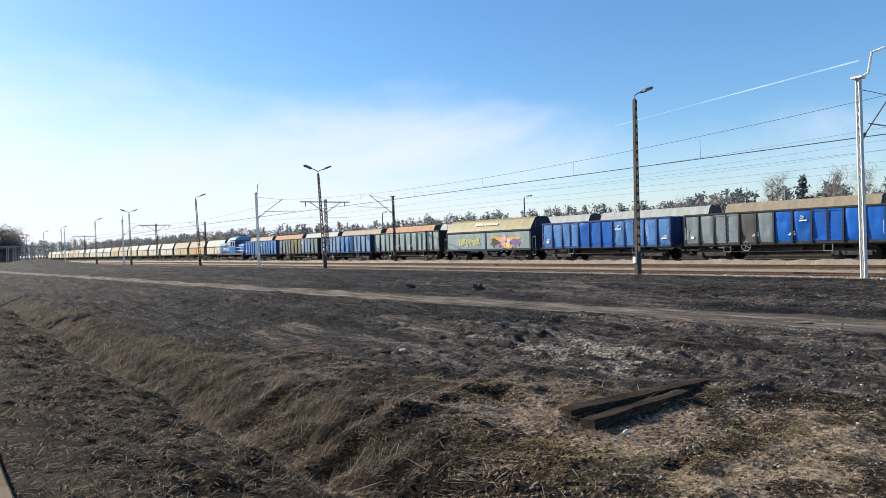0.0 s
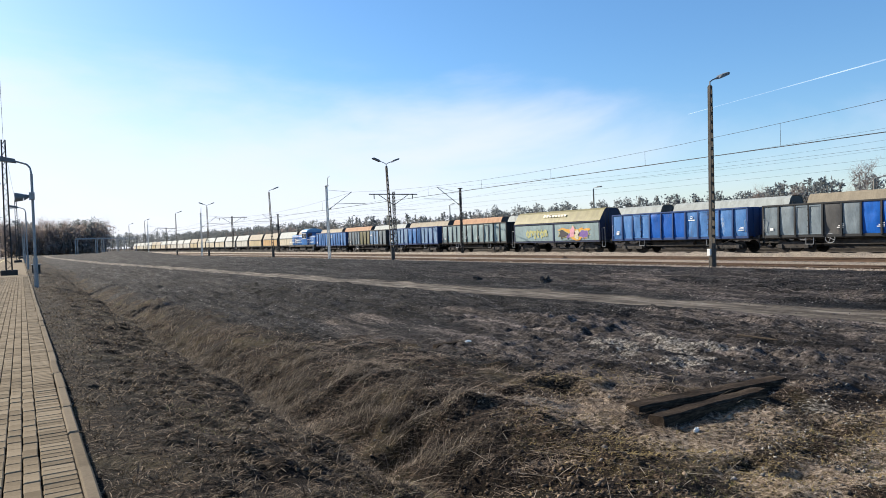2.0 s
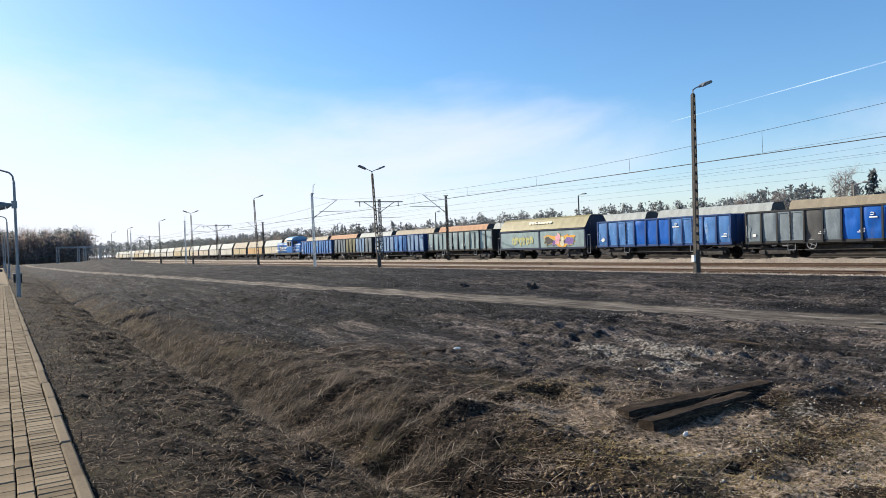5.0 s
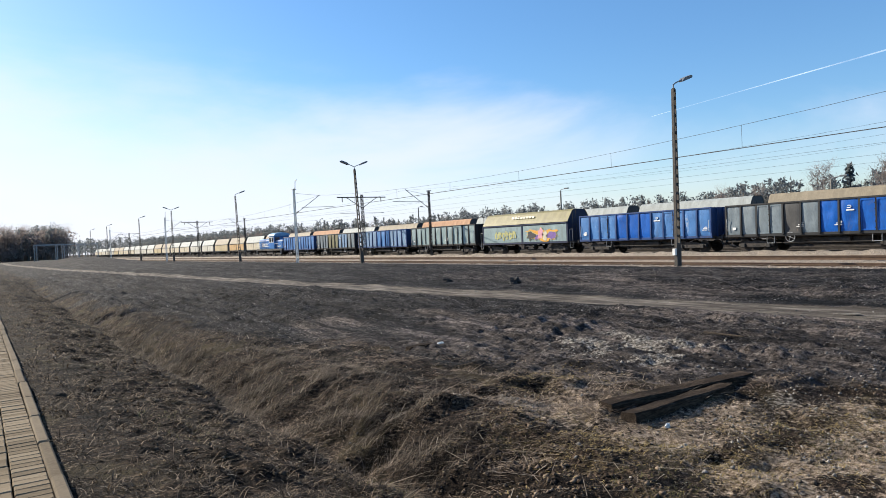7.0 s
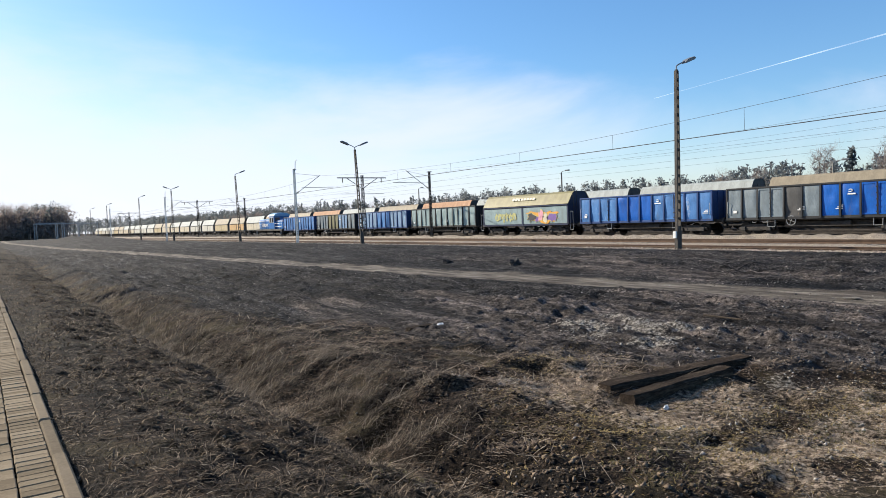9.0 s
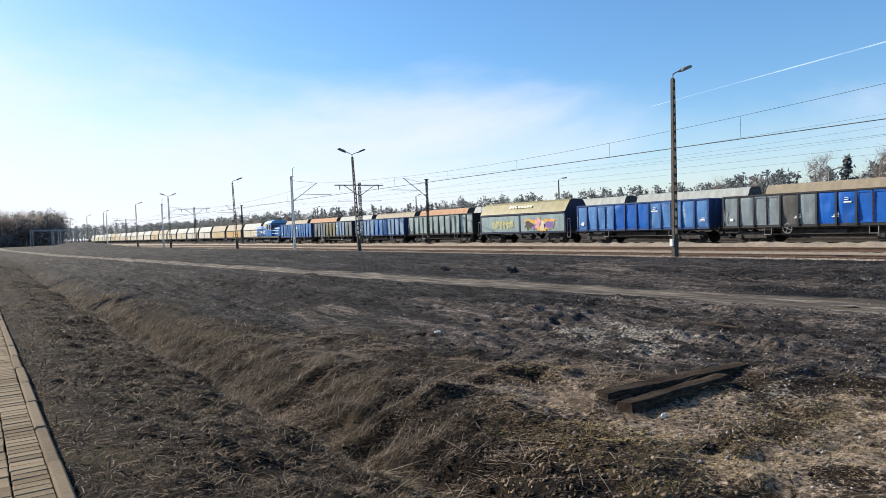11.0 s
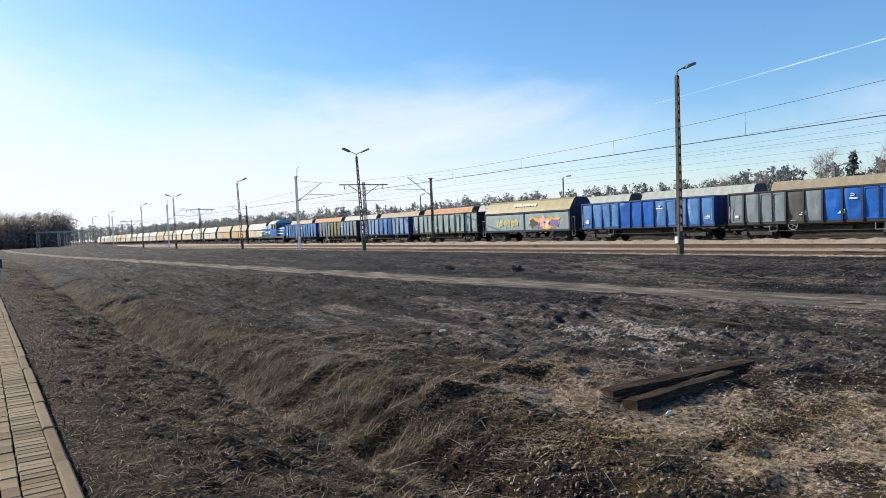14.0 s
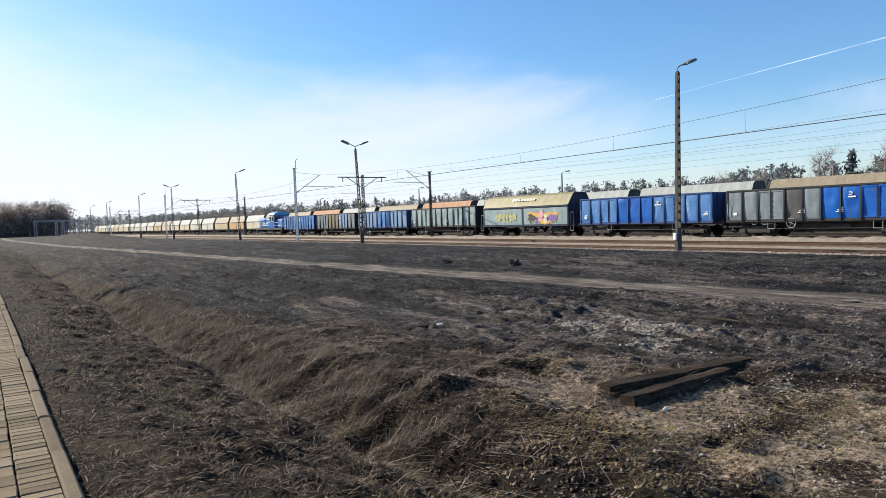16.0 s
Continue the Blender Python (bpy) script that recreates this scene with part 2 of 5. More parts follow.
def lay(x, y):
    """Ground height, without the fine relief."""
    z = np.full_like(x, -0.60)
    strip = np.interp(x, [0.3, 1.0, 2.0, 3.0], [-0.045, -0.10, -0.32, -0.60])
    z = np.where(x < 3.0, strip, z)
    d = x - ditch_x(y)
    deep = (0.50 + 0.06 * np.sin(y * 0.5)) * step(3.2, 5.6, y) * (1 - step(45, 70, y))
    z = z - deep * np.where(d < 0, np.exp(-(d / 0.27) ** 2), np.exp(-(d / 0.80) ** 2))
    z = z + 0.12 * np.exp(-((d - 1.5) / 0.6) ** 2) * step(4, 7, y) * (1 - step(40, 60, y))
    r = x - road_x(y)
    z = z - 0.05 * np.exp(-(r / 1.6) ** 2)
    bank = step(17.0, 23.5, x) * (1 - step(25.0, 28.2, x))
    z = z + 0.07 * bank * (0.8 + 0.4 * grid_noise(x, y, 6.0, 3))
    # a spoil bank beyond the road that ends steeply
    z = z + 1.25 * np.exp(-((x - 19.5) / 5.5) ** 4) * step(105, 185, y) * (1 - step(192, 204, y))
    # churned wheel tracks across the black earth
    for px, py, dx, dy, ln in ((9.6, 11.0, 0.79, 0.61, 3.0), (10.4, 10.6, 0.84, 0.54, 2.4), (8.4, 11.6, 0.95, 0.30, 2.6), (11.4, 12.6, 0.98, -0.2, 1.6)):
        along, off = (x - px) * dx + (y - py) * dy, (y - py) * dx - (x - px) * dy
        off = off + 0.10 * np.sin(along * 1.3)
        fade = np.exp(-(along / ln) ** 4)
        fade = fade * (0.6 + 0.6 * grid_noise(x, y, 0.7, 27))
        z = z + fade * (-0.045 * np.exp(-(off / 0.12) ** 2) + 0.032 * np.exp(-((np.abs(off) - 0.24) / 0.10) ** 2))
    z = z + 0.03 * step(16.8, 19, x) - 0.17 * step(29.3, 30.1, x)
    z = z + 0.30 * step(39.8, 40.8, x) * (1 - step(42.3, 43.1, x)) + 0.10 * step(34.2, 34.9, x) * (1 - step(35.8, 36.4, x))
    left = 1 - step(-4.6, -4.2, x)
    z = z * (1 - left) + left * -0.80
    under = step(-4.2, -4.1, x) * (1 - step(-0.5, -0.4, x))
    z = z * (1 - under) + under * -0.70
    return z


def relief(x, y):
    near = np.exp(-np.hypot(x - 5, y - 6) / 30)
    field = step(0.5, 1.2, x) * (1 - step(27, 28, x))
    black = step(-0.3, 1.2, x - brown_edge(y)) * np.maximum(step(8.5, 11, y + 0.25 * (x - 7)), step(7.5, 9.5, x))
    rough = 0.05 * (1 - 0.75 * black) * grid_noise(x, y, 1.3, 11) + 0.045 * grid_noise(x, y, 0.45, 12) + 0.042 * grid_noise(x, y, 0.20, 13)
    road = np.exp(-((x - road_x(y)) / 1.5) ** 4)
    # wheel ruts and scraped furrows that run with the road
    furrow = 0.055 * grid_noise(x + 0.06 * y, y * 0.10, 0.55, 14) + 0.04 * grid_noise(x - 0.10 * y, y * 0.14, 0.9, 15)
    furrow = furrow * step(4.5, 6.5, x - 0.3 * grid_noise(x, y, 3.0, 16)) * step(5, 8, y) * (1 - step(14, 17, x))
    rut = -0.035 * np.exp(-((np.abs(x - road_x(y)) - 0.75) / 0.25) ** 2)
    strip = 1 - 0.25 * (1 - step(1.6, 2.6, x))
    # broken crust, clods and tufts stand up sharply
    crust = np.abs(grid_noise(x + 0.3 * y, y * 0.8, 0.30, 22)) + 0.6 * np.abs(grid_noise(x, y, 0.13, 23)) - 0.5
    turned = step(0.0, 0.7, grid_noise(x, y, 1.9, 24) + 0.25)
    litter = np.exp(-(((x - 6.3) / 2.0) ** 2 + ((y - 3.5) / 1.3) ** 2) ** 2)
    rough = rough * (1 - 0.5 * litter) + crust * (0.045 + 0.035 * (1 - step(2.0, 2.6, x)) + 0.024 * turned * step(-0.5, 1.0, x - brown_edge(y))) * (1 - 0.75 * litter)
    # long scraped furrows further off
    far = step(13, 18, y) * (1 - step(80, 110, y)) * step(3.6, 5.5, x) * (1 - step(12.5, 14, x - 0.02 * y))
    rough = rough + far * 0.17 * (np.abs(grid_noise(x + 0.05 * y, y * 0.16, 0.42, 25)) - 0.4) + far * 0.03 * grid_noise(x, y * 0.5, 1.6, 26)
    rough = rough + black * 0.075 * (np.abs(grid_noise(x + 0.10 * y + 0.15 * grid_noise(x, y, 1.1, 29), y * 0.20, 0.30, 19)) - 0.4) * (1 - step(30, 45, y))
    rough = rough * (1 - 0.75 * np.exp(-((x - 7.4) / 1.5) ** 2 - ((y - 13.6) / 2.2) ** 2))
    heap = 0.06 * grid_noise(x, y, 0.9, 17) * step(16.5, 18.5, x) * (1 - step(26, 27.5, x))
    ballast = heap + 0.02 * grid_noise(x, y, 0.3, 21) * step(28, 28.6, x) + 0.10 * grid_noise(x, y, 0.7, 28) * step(39.8, 40.8, x) * (1 - step(42.3, 43.1, x))
    return field * (rough * (0.75 + 0.25 * near) * (1 - 0.92 * road) * strip + furrow * (1 - 0.6 * road) + rut) + ballast


def height(x, y):
    x, y = np.asarray(x, float), np.asarray(y, float)
    z = lay(x, y) + relief(x, y)
    # a dug hollow with a heap of spoil beside it, at the end of the ditch
    for cx, cy, rx, ry, dz in ((3.95, 6.95, 0.38, 0.15, -0.34), (3.40, 6.45, 0.30, 0.18, -0.30), (4.10, 6.45, 0.50, 0.20, 0.12), (3.6, 5.5, 0.5, 0.35, 0.10), (5.6, 7.1, 0.45, 0.22, 0.07), (8.4, 4.72, 0.6, 0.10, 0.06), (8.2, 4.48, 0.6, 0.10, -0.04), (5.25, 3.66, 0.16, 0.12, -0.13), (5.3, 3.27, 0.14, 0.12, -0.12), (6.65, 3.72, 0.16, 0.12, -0.13), (4.6, 5.6, 0.5, 0.5, 0.06), (4.6, 7.6, 0.5, 0.35, 0.10), (6.85, 3.95, 0.16, 0.13, -0.10), (5.95, 3.45, 0.18, 0.14, -0.12), (6.1, 3.0, 0.15, 0.15, -0.10), (7.5, 3.3, 0.2, 0.15, -0.08), (5.8, 6.75, 0.35, 0.25, -0.08)):
        z = z + dz * np.exp(-((x - cx) / rx) ** 2 - ((y - cy) / ry) ** 2)
    return z


def spread(stops):
    """Grid lines: (start, end, spacing) stretches in a row."""
    out = []
    for a, b, s in stops:
        out.extend(np.linspace(a, b, max(2, int(round((b - a) / s)) + 1))[:-1])
    return np.array(out + [stops[-1][1]])


GX = spread([(-3500, -500, 500), (-500, -60, 55), (-60, -5, 6), (-5, 0.2, 0.4), (0.2, 11, 0.040), (11, 16, 0.08), (16, 29, 0.2), (29, 39, 0.8), (39, 44, 0.3), (44, 62, 1.2), (62, 200, 8), (200, 600, 60), (600, 3600, 500)])
GY = spread([(-3500, -500, 500), (-500, -40, 46), (-40, 0, 2), (0, 2.5, 0.15), (2.5, 15, 0.040), (15, 34, 0.13), (34, 80, 0.3), (80, 260, 2.0), (260, 700, 30), (700, 3700, 400)])
mx_, my_ = np.meshgrid(GX, GY)
mz_ = height(mx_, my_)
nx_, ny_ = len(GX), len(GY)
co = np.stack([mx_, my_, mz_], -1).reshape(-1, 3)
idx = np.arange(nx_ * ny_).reshape(ny_, nx_)
quads = np.stack([idx[:-1, :-1], idx[:-1, 1:], idx[1:, 1:], idx[1:, :-1]], -1).reshape(-1, 4)
me = bpy.data.meshes.new("ground")
me.vertices.add(len(co))
me.vertices.foreach_set("co", co.ravel())
me.loops.add(quads.size)
me.loops.foreach_set("vertex_index", quads.ravel())
me.polygons.add(len(quads))
me.polygons.foreach_set("loop_start", np.arange(0, quads.size, 4))
me.update(calc_edges=True)
me.polygons.foreach_set("use_smooth", np.ones(len(quads), bool))


def soil(x, y):
    """Shares of straw-brown turf, sand, road dirt, pale rubble, grey silt and ballast."""
    wob = 0.8 * grid_noise(x, y, 1.6, 31) + 0.5 * grid_noise(x, y, 0.6, 32)
    edge = brown_edge(y) + wob
    turf = (1 - step(-0.7, 0.9, x - edge)) * (1 - step(27, 28, x)) + step(62, 70, x)
    sand = np.clip((0.68 * np.exp(-(((x - 6.3) / 2.2) ** 2 + ((y - 3.5) / 1.5) ** 2) ** 1.5) + 0.46 * np.exp(-((x - 5.5) / 0.9) ** 2 - ((y - 5.6) / 1.2) ** 2) + 0.34 * np.exp(-((x - 6.9) / 0.9) ** 2 - ((y - 6.6) / 0.7) ** 2)) * (0.85 + 0.7 * grid_noise(x, y, 0.45, 33)) + 0.17 * np.exp(-((x - 5.2) / 1.6) ** 2 - ((y - 6.8) / 2.2) ** 2), 0, 0.85)
    road = np.exp(-((x - road_x(y) + 0.2 * wob) / 1.1) ** 4) * (0.9 + 0.3 * grid_noise(x, y * 0.2, 0.35, 34))
    rub = 1.5 * np.exp(-((x - 9.0 - 0.1 * (y - 8)) / 1.0) ** 2 - ((y - 8.0) / 1.3) ** 2) + 1.2 * np.exp(-((x - 5.1) / 0.6) ** 2 - ((y - 6.3) / 0.6) ** 2) + 0.45 * np.exp(-((x - 7.6) / 0.7) ** 2 - ((y - 4.3) / 0.4) ** 2)
    rub = np.clip(rub * (0.6 + 0.9 * grid_noise(x, y, 0.35, 35)), 0, 1)
    silt = 1.1 * np.exp(-((x - 8.0) / 2.6) ** 2 - ((y - 13.5) / 3.6) ** 2) * step(-0.4, 0.5, grid_noise(x, y * 0.4, 0.9, 36)) + 0.35 * step(0.25, 0.7, grid_noise(x, y * 0.35, 2.4, 37)) * step(5, 7, x) * (1 - step(20, 26, x)) * (1 - 0.7 * step(16, 24, y))
    silt = silt + (0.26 + 0.16 * (1 - step(20, 45, y))) * step(16, 19, x) * (1 - step(26, 28, x))
    silt = silt + (0.66 + 0.22 * grid_noise(x, y, 0.8, 38)) * step(5.5, 8, x) * (1 - step(14, 18, x)) * (1 - step(10, 15, y))
    bal = step(28.5, 29.0, x + 0.2 * wob) * (1 - step(42.4, 43.0, x)) + (1 - step(-4.7, -4.4, x)) * step(-16, -14, x)
    return turf, sand, road, rub, np.clip(silt, 0, 1), bal


turf, sand, road_share, rub, silt, bal = soil(mx_, my_)
for name, (a, b, c) in (("soil_a", (turf, sand, road_share)), ("soil_b", (rub, silt, bal))):
    at = me.color_attributes.new(name, "FLOAT_COLOR", "POINT")
    at.data.foreach_set("color", np.stack([np.clip(a, 0, 1), np.clip(b, 0, 1), np.clip(c, 0, 1), np.ones_like(a)], -1).astype(np.float32).ravel())


def ground_material():
    m = bpy.data.materials.new("coal_black_earth_and_turf")
    m.use_nodes = True
    n, l = m.node_tree.nodes, m.node_tree.links
    b = n["Principled BSDF"]
    b.inputs["Roughness"].default_value, b.inputs["Specular IOR Level"].default_value = 0.95, 0.15
    tc = n.new("ShaderNodeTexCoord")

    def nz(scale, detail=4.0, rough=0.6, stretch=None):
        t = n.new("ShaderNodeTexNoise")
        t.inputs["Scale"].default_value, t.inputs["Detail"].default_value, t.inputs["Roughness"].default_value = scale, detail, rough
        if stretch:
            mp = n.new("ShaderNodeMapping")
            mp.inputs["Scale"].default_value = stretch
            l.new(tc.outputs["Object"], mp.inputs["Vector"])
            l.new(mp.outputs["Vector"], t.inputs["Vector"])
        else:
            l.new(tc.outputs["Object"], t.inputs["Vector"])
        return t.outputs["Fac"]

    def ramp(fac, *stops):
        r = n.new("ShaderNodeValToRGB")
        e = r.color_ramp.elements
        for i, (p, c) in enumerate(stops):
            k = e[i] if i < 2 else e.new(p)
            k.position, k.color = p, (*c, 1)
        l.new(fac, r.inputs["Fac"])
        return r.outputs["Color"]

    def mix(fac, a, c):
        x = n.new("ShaderNodeMix")
        x.data_type = "RGBA"
        l.new(fac, x.inputs[0])
        l.new(a, x.inputs[6])
        l.new(c, x.inputs[7])
        return x.outputs[2]

    def blur_edge(share, noise_out):
        """Breaks the border of a share into flecks."""
        k = n.new("ShaderNodeMath")
        k.operation = "ADD"
        l.new(share, k.inputs[0])
        s = n.new("ShaderNodeMath")
        s.operation = "MULTIPLY_ADD"
        s.inputs[1].default_value, s.inputs[2].default_value = 1.1, -0.55
        l.new(noise_out, s.inputs[0])
        l.new(s.outputs[0], k.inputs[1])
        r = n.new("ShaderNodeMapRange")
        r.interpolation_type = "SMOOTHSTEP"
        r.inputs["From Min"].default_value, r.inputs["From Max"].default_value = 0.35, 0.65
        l.new(k.outputs[0], r.inputs["Value"])
        return r.outputs["Result"]

    def inverse(share):
        k = n.new("ShaderNodeMath")
        k.operation = "SUBTRACT"
        k.inputs[0].default_value = 1.0
        l.new(share, k.inputs[1])
        return k.outputs[0]

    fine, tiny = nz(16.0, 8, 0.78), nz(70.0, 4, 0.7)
    shares = []
    for name in ("soil_a", "soil_b"):
        at = n.new("ShaderNodeAttribute")
        at.attribute_name = name
        s = n.new("ShaderNodeSeparateColor")
        l.new(at.outputs["Color"], s.inputs["Color"])
        shares += [s.outputs[i] for i in range(3)]
    # Coal and soil ramps start near black, putting shade in hollows into the colour.
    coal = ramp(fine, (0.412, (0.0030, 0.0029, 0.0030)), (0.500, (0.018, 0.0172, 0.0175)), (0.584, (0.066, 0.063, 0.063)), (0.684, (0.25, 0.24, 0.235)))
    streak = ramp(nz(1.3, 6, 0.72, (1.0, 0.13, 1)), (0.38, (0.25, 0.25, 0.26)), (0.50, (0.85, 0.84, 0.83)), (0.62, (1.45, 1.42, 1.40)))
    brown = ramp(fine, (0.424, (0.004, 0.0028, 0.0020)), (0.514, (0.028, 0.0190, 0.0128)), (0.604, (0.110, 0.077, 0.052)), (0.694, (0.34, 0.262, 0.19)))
    moss = ramp(tiny, (0.40, (0.024, 0.020, 0.011)), (0.60, (0.135, 0.108, 0.058)))
    sandy = ramp(fine, (0.40, (0.035, 0.025, 0.017)), (0.48, (0.23, 0.170, 0.118)), (0.60, (0.60, 0.485, 0.375)))
    dirt = ramp(nz(2.5, 7, 0.7, (1.6, 0.22, 1)), (0.38, (0.055, 0.046, 0.038)), (0.52, (0.14, 0.120, 0.099)), (0.64, (0.29, 0.255, 0.21)))
    pale = ramp(fine, (0.40, (0.025, 0.022, 0.018)), (0.50, (0.17, 0.15, 0.128)), (0.58, (0.50, 0.46, 0.40)))
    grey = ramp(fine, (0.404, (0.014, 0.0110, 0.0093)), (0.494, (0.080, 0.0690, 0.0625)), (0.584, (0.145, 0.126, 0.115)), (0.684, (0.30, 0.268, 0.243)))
    ball = ramp(tiny, (0.36, (0.09, 0.073, 0.058)), (0.50, (0.28, 0.235, 0.185)), (0.62, (0.56, 0.49, 0.40)))
    patch = n.new("ShaderNodeMapRange")
    patch.inputs["From Min"].default_value, patch.inputs["From Max"].default_value = 0.52, 0.68
    l.new(nz(1.1, 5), patch.inputs["Value"])
    brown = mix(patch.outputs["Result"], brown, moss)
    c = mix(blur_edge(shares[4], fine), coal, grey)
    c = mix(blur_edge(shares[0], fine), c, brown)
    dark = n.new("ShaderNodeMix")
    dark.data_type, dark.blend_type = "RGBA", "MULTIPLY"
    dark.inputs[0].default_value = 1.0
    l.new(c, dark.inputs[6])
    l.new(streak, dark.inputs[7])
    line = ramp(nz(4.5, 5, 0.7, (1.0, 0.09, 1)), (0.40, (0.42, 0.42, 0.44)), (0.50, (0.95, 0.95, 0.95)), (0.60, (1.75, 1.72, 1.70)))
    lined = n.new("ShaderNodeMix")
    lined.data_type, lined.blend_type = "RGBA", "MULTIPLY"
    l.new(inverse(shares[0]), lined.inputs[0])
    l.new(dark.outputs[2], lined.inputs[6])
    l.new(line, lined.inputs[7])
    c = mix(blur_edge(shares[2], fine), lined.outputs[2], dirt)
    c = mix(blur_edge(shares[3], fine), c, pale)
    c = mix(blur_edge(shares[1], fine), c, sandy)
    c = mix(blur_edge(shares[5], tiny), c, ball)
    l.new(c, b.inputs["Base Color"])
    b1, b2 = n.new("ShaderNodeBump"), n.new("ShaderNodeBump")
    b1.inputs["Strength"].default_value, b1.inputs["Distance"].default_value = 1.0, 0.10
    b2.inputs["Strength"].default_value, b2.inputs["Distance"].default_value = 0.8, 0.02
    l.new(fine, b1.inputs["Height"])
    l.new(tiny, b2.inputs["Height"])
    l.new(b1.outputs["Normal"], b2.inputs["Normal"])
    l.new(b2.outputs["Normal"], b.inputs["Normal"])
    return m


me.materials.append(ground_material())
tagged(new("ground", me), "coal-black trampled earth with brown turf, ditch and dirt road", "ground", kind="structure")

# ---- platform ----
PLAT_X0, PLAT_X1, PLAT_Y0, PLAT_Y1 = -3.6, 0.24, -12.0, 190.0
platform = thing("platform", pose(0.065, 0, 0, 0, 0, 0.3), "railway platform paved with sand-coloured concrete bricks", "platform", kind="structure")
part("slab", box(PLAT_X0, PLAT_X1, PLAT_Y0, PLAT_Y1, -0.75, -0.062), JOINT, platform)
part("edge_wall", box(PLAT_X0 - 0.18, PLAT_X0, PLAT_Y0, PLAT_Y1, -0.9, 0.0, bevel=0.01), CONCRETE, platform, "pale concrete platform edge")
part("edge_line", box(PLAT_X0 + 0.9, PLAT_X0 + 1.05, PLAT_Y0, PLAT_Y1, 0.004, 0.008), material("worn_yellow_line", [(0.42, 0.36, 0.16), (0.52, 0.46, 0.24)], 2, 20, 0.8), platform, "worn pale yellow safety line")


def track(x, y0, y1, label, near=None, ties=None):
    z = RAIL_Z
    t = thing("track", pose(x, 0, z), label, "railway track", "yard tracks", "structure")
    for s in (-0.7525, 0.7525):
        prof = [(s - 0.07, -0.155), (s + 0.07, -0.155), (s + 0.012, -0.13), (s + 0.01, -0.04), (s + 0.036, -0.03), (s + 0.036, 0.0), (s - 0.036, 0.0), (s - 0.036, -0.03), (s - 0.01, -0.04), (s - 0.012, -0.13)]
        # Rails on the dark ties are darkened too, for shade round the wagons.
        part("rail", prism_y(prof, y0, y1), RUNGEAR if ties is SLEEPER_WOOD else RAIL, t)
    prof = [(-0.13, -0.30), (-0.10, -0.155), (0.10, -0.155), (0.13, -0.30)]
    shared, joined, i = None, bmesh.new(), 0
    y = y0 + 0.3
    while y < min(y1, 260):
        if near and near[0] < y < near[1]:
            if shared is None:
                first = part("sleeper", prism_x(prof, -1.25, 1.25), SLEEPER, t)
                shared = first.data
                first.location.y = y
            else:
                s = new("sleeper", shared)
                s.parent = t
                s.location = (0, y, random.uniform(-0.006, 0.006))
        elif y > -20:
            prism = [(a + y, b) for a, b in prof]
            vs = [joined.verts.new((sx, a, b)) for sx in (-1.25, 1.25) for a, b in prism]
            joined.faces.new((vs[0], vs[1], vs[5], vs[4]))
            joined.faces.new((vs[1], vs[2], vs[6], vs[5]))
            joined.faces.new((vs[2], vs[3], vs[7], vs[6]))
            joined.faces.new(vs[0:4])
            joined.faces.new(vs[7:3:-1])
        y += 0.6
    tagged(part("sleepers", joined, ties or SLEEPER, t), kind="stuff")
    return t


# ---- wagons ----
def bogie(parent, y, axle=0.9):
    b = part("bogie", box(-1.05, -0.93, y - axle - 0.35, y + axle + 0.35, 0.42, 0.60), RUNGEAR, parent)
    fr = bmesh.new()
    for x in (-1.02, 1.02):
        prism_x([(y - axle - 0.3, 0.62), (y - axle - 0.3, 0.5), (y - 0.4, 0.34), (y + 0.4, 0.34), (y + axle + 0.3, 0.5), (y + axle + 0.3, 0.62), (y + 0.45, 0.78), (y - 0.45, 0.78)], x - 0.06, x + 0.06, fr)
    box(-0.95, 0.95, y - 0.25, y + 0.25, 0.45, 0.8, fr)
    part("bogie_frame", fr, RUNGEAR, b)
    for s in (-axle, axle):
        w = bmesh.new()
        for x in (-0.80, 0.68):
            rod((x, y + s, 0.46), (x + 0.13, y + s, 0.46), 0.46, 0.44, 20, w)
        rod((-0.9, y + s, 0.46), (0.9, y + s, 0.46), 0.08, 0.08, 8, w)
        part("wheelset", w, WHEEL, b)
        for x in (-1.16, 1.04):
            part("axle_box", box(x, x + 0.12, y + s - 0.16, y + s + 0.16, 0.33, 0.62, bevel=0.03), DARK_STEEL, b)
    sp = bmesh.new()
    for k in range(4):
        box(-1.13, -1.05, y - 0.45 + 0.08 * k, y + 0.45 - 0.08 * k, 0.36 + 0.035 * k, 0.39 + 0.035 * k, sp)
    part("leaf_spring", sp, DARK_STEEL, b)
    return b


def buffers(parent, half):
    for s in (-1, 1):
        for x in (-0.875, 0.875):
            bm = rod((x, s * (half - 0.65), 1.06), (x, s * (half - 0.08), 1.06), 0.11, 0.10, 12)
            rod((x, s * (half - 0.08), 1.06), (x, s * half, 1.06), 0.23, 0.23, 16, bm)
            part("buffer", bm, DARK_STEEL, parent)
        part("coupling", pipe([(0, s * (half - 0.65), 1.0), (0, s * (half - 0.2), 0.92), (0, s * half, 0.85)], 0.045), DARK_STEEL, parent)


def hand_wheel(parent, y, z, r=0.30):
    bm = bmesh.new()
    x = -1.40
    ring = [(x, y + r * math.cos(a), z + r * math.sin(a)) for a in np.linspace(0, 2 * math.pi, 17)]
    pipe(ring, 0.025, 6, bm)
    for a in range(4):
        rod((x, y, z), (x, y + r * math.cos(a * math.pi / 2 + 0.4), z + r * math.sin(a * math.pi / 2 + 0.4)), 0.018, 0.018, 5, bm)
    part("brake_wheel", bm, STEEL, parent, "grey spoked brake hand wheel")


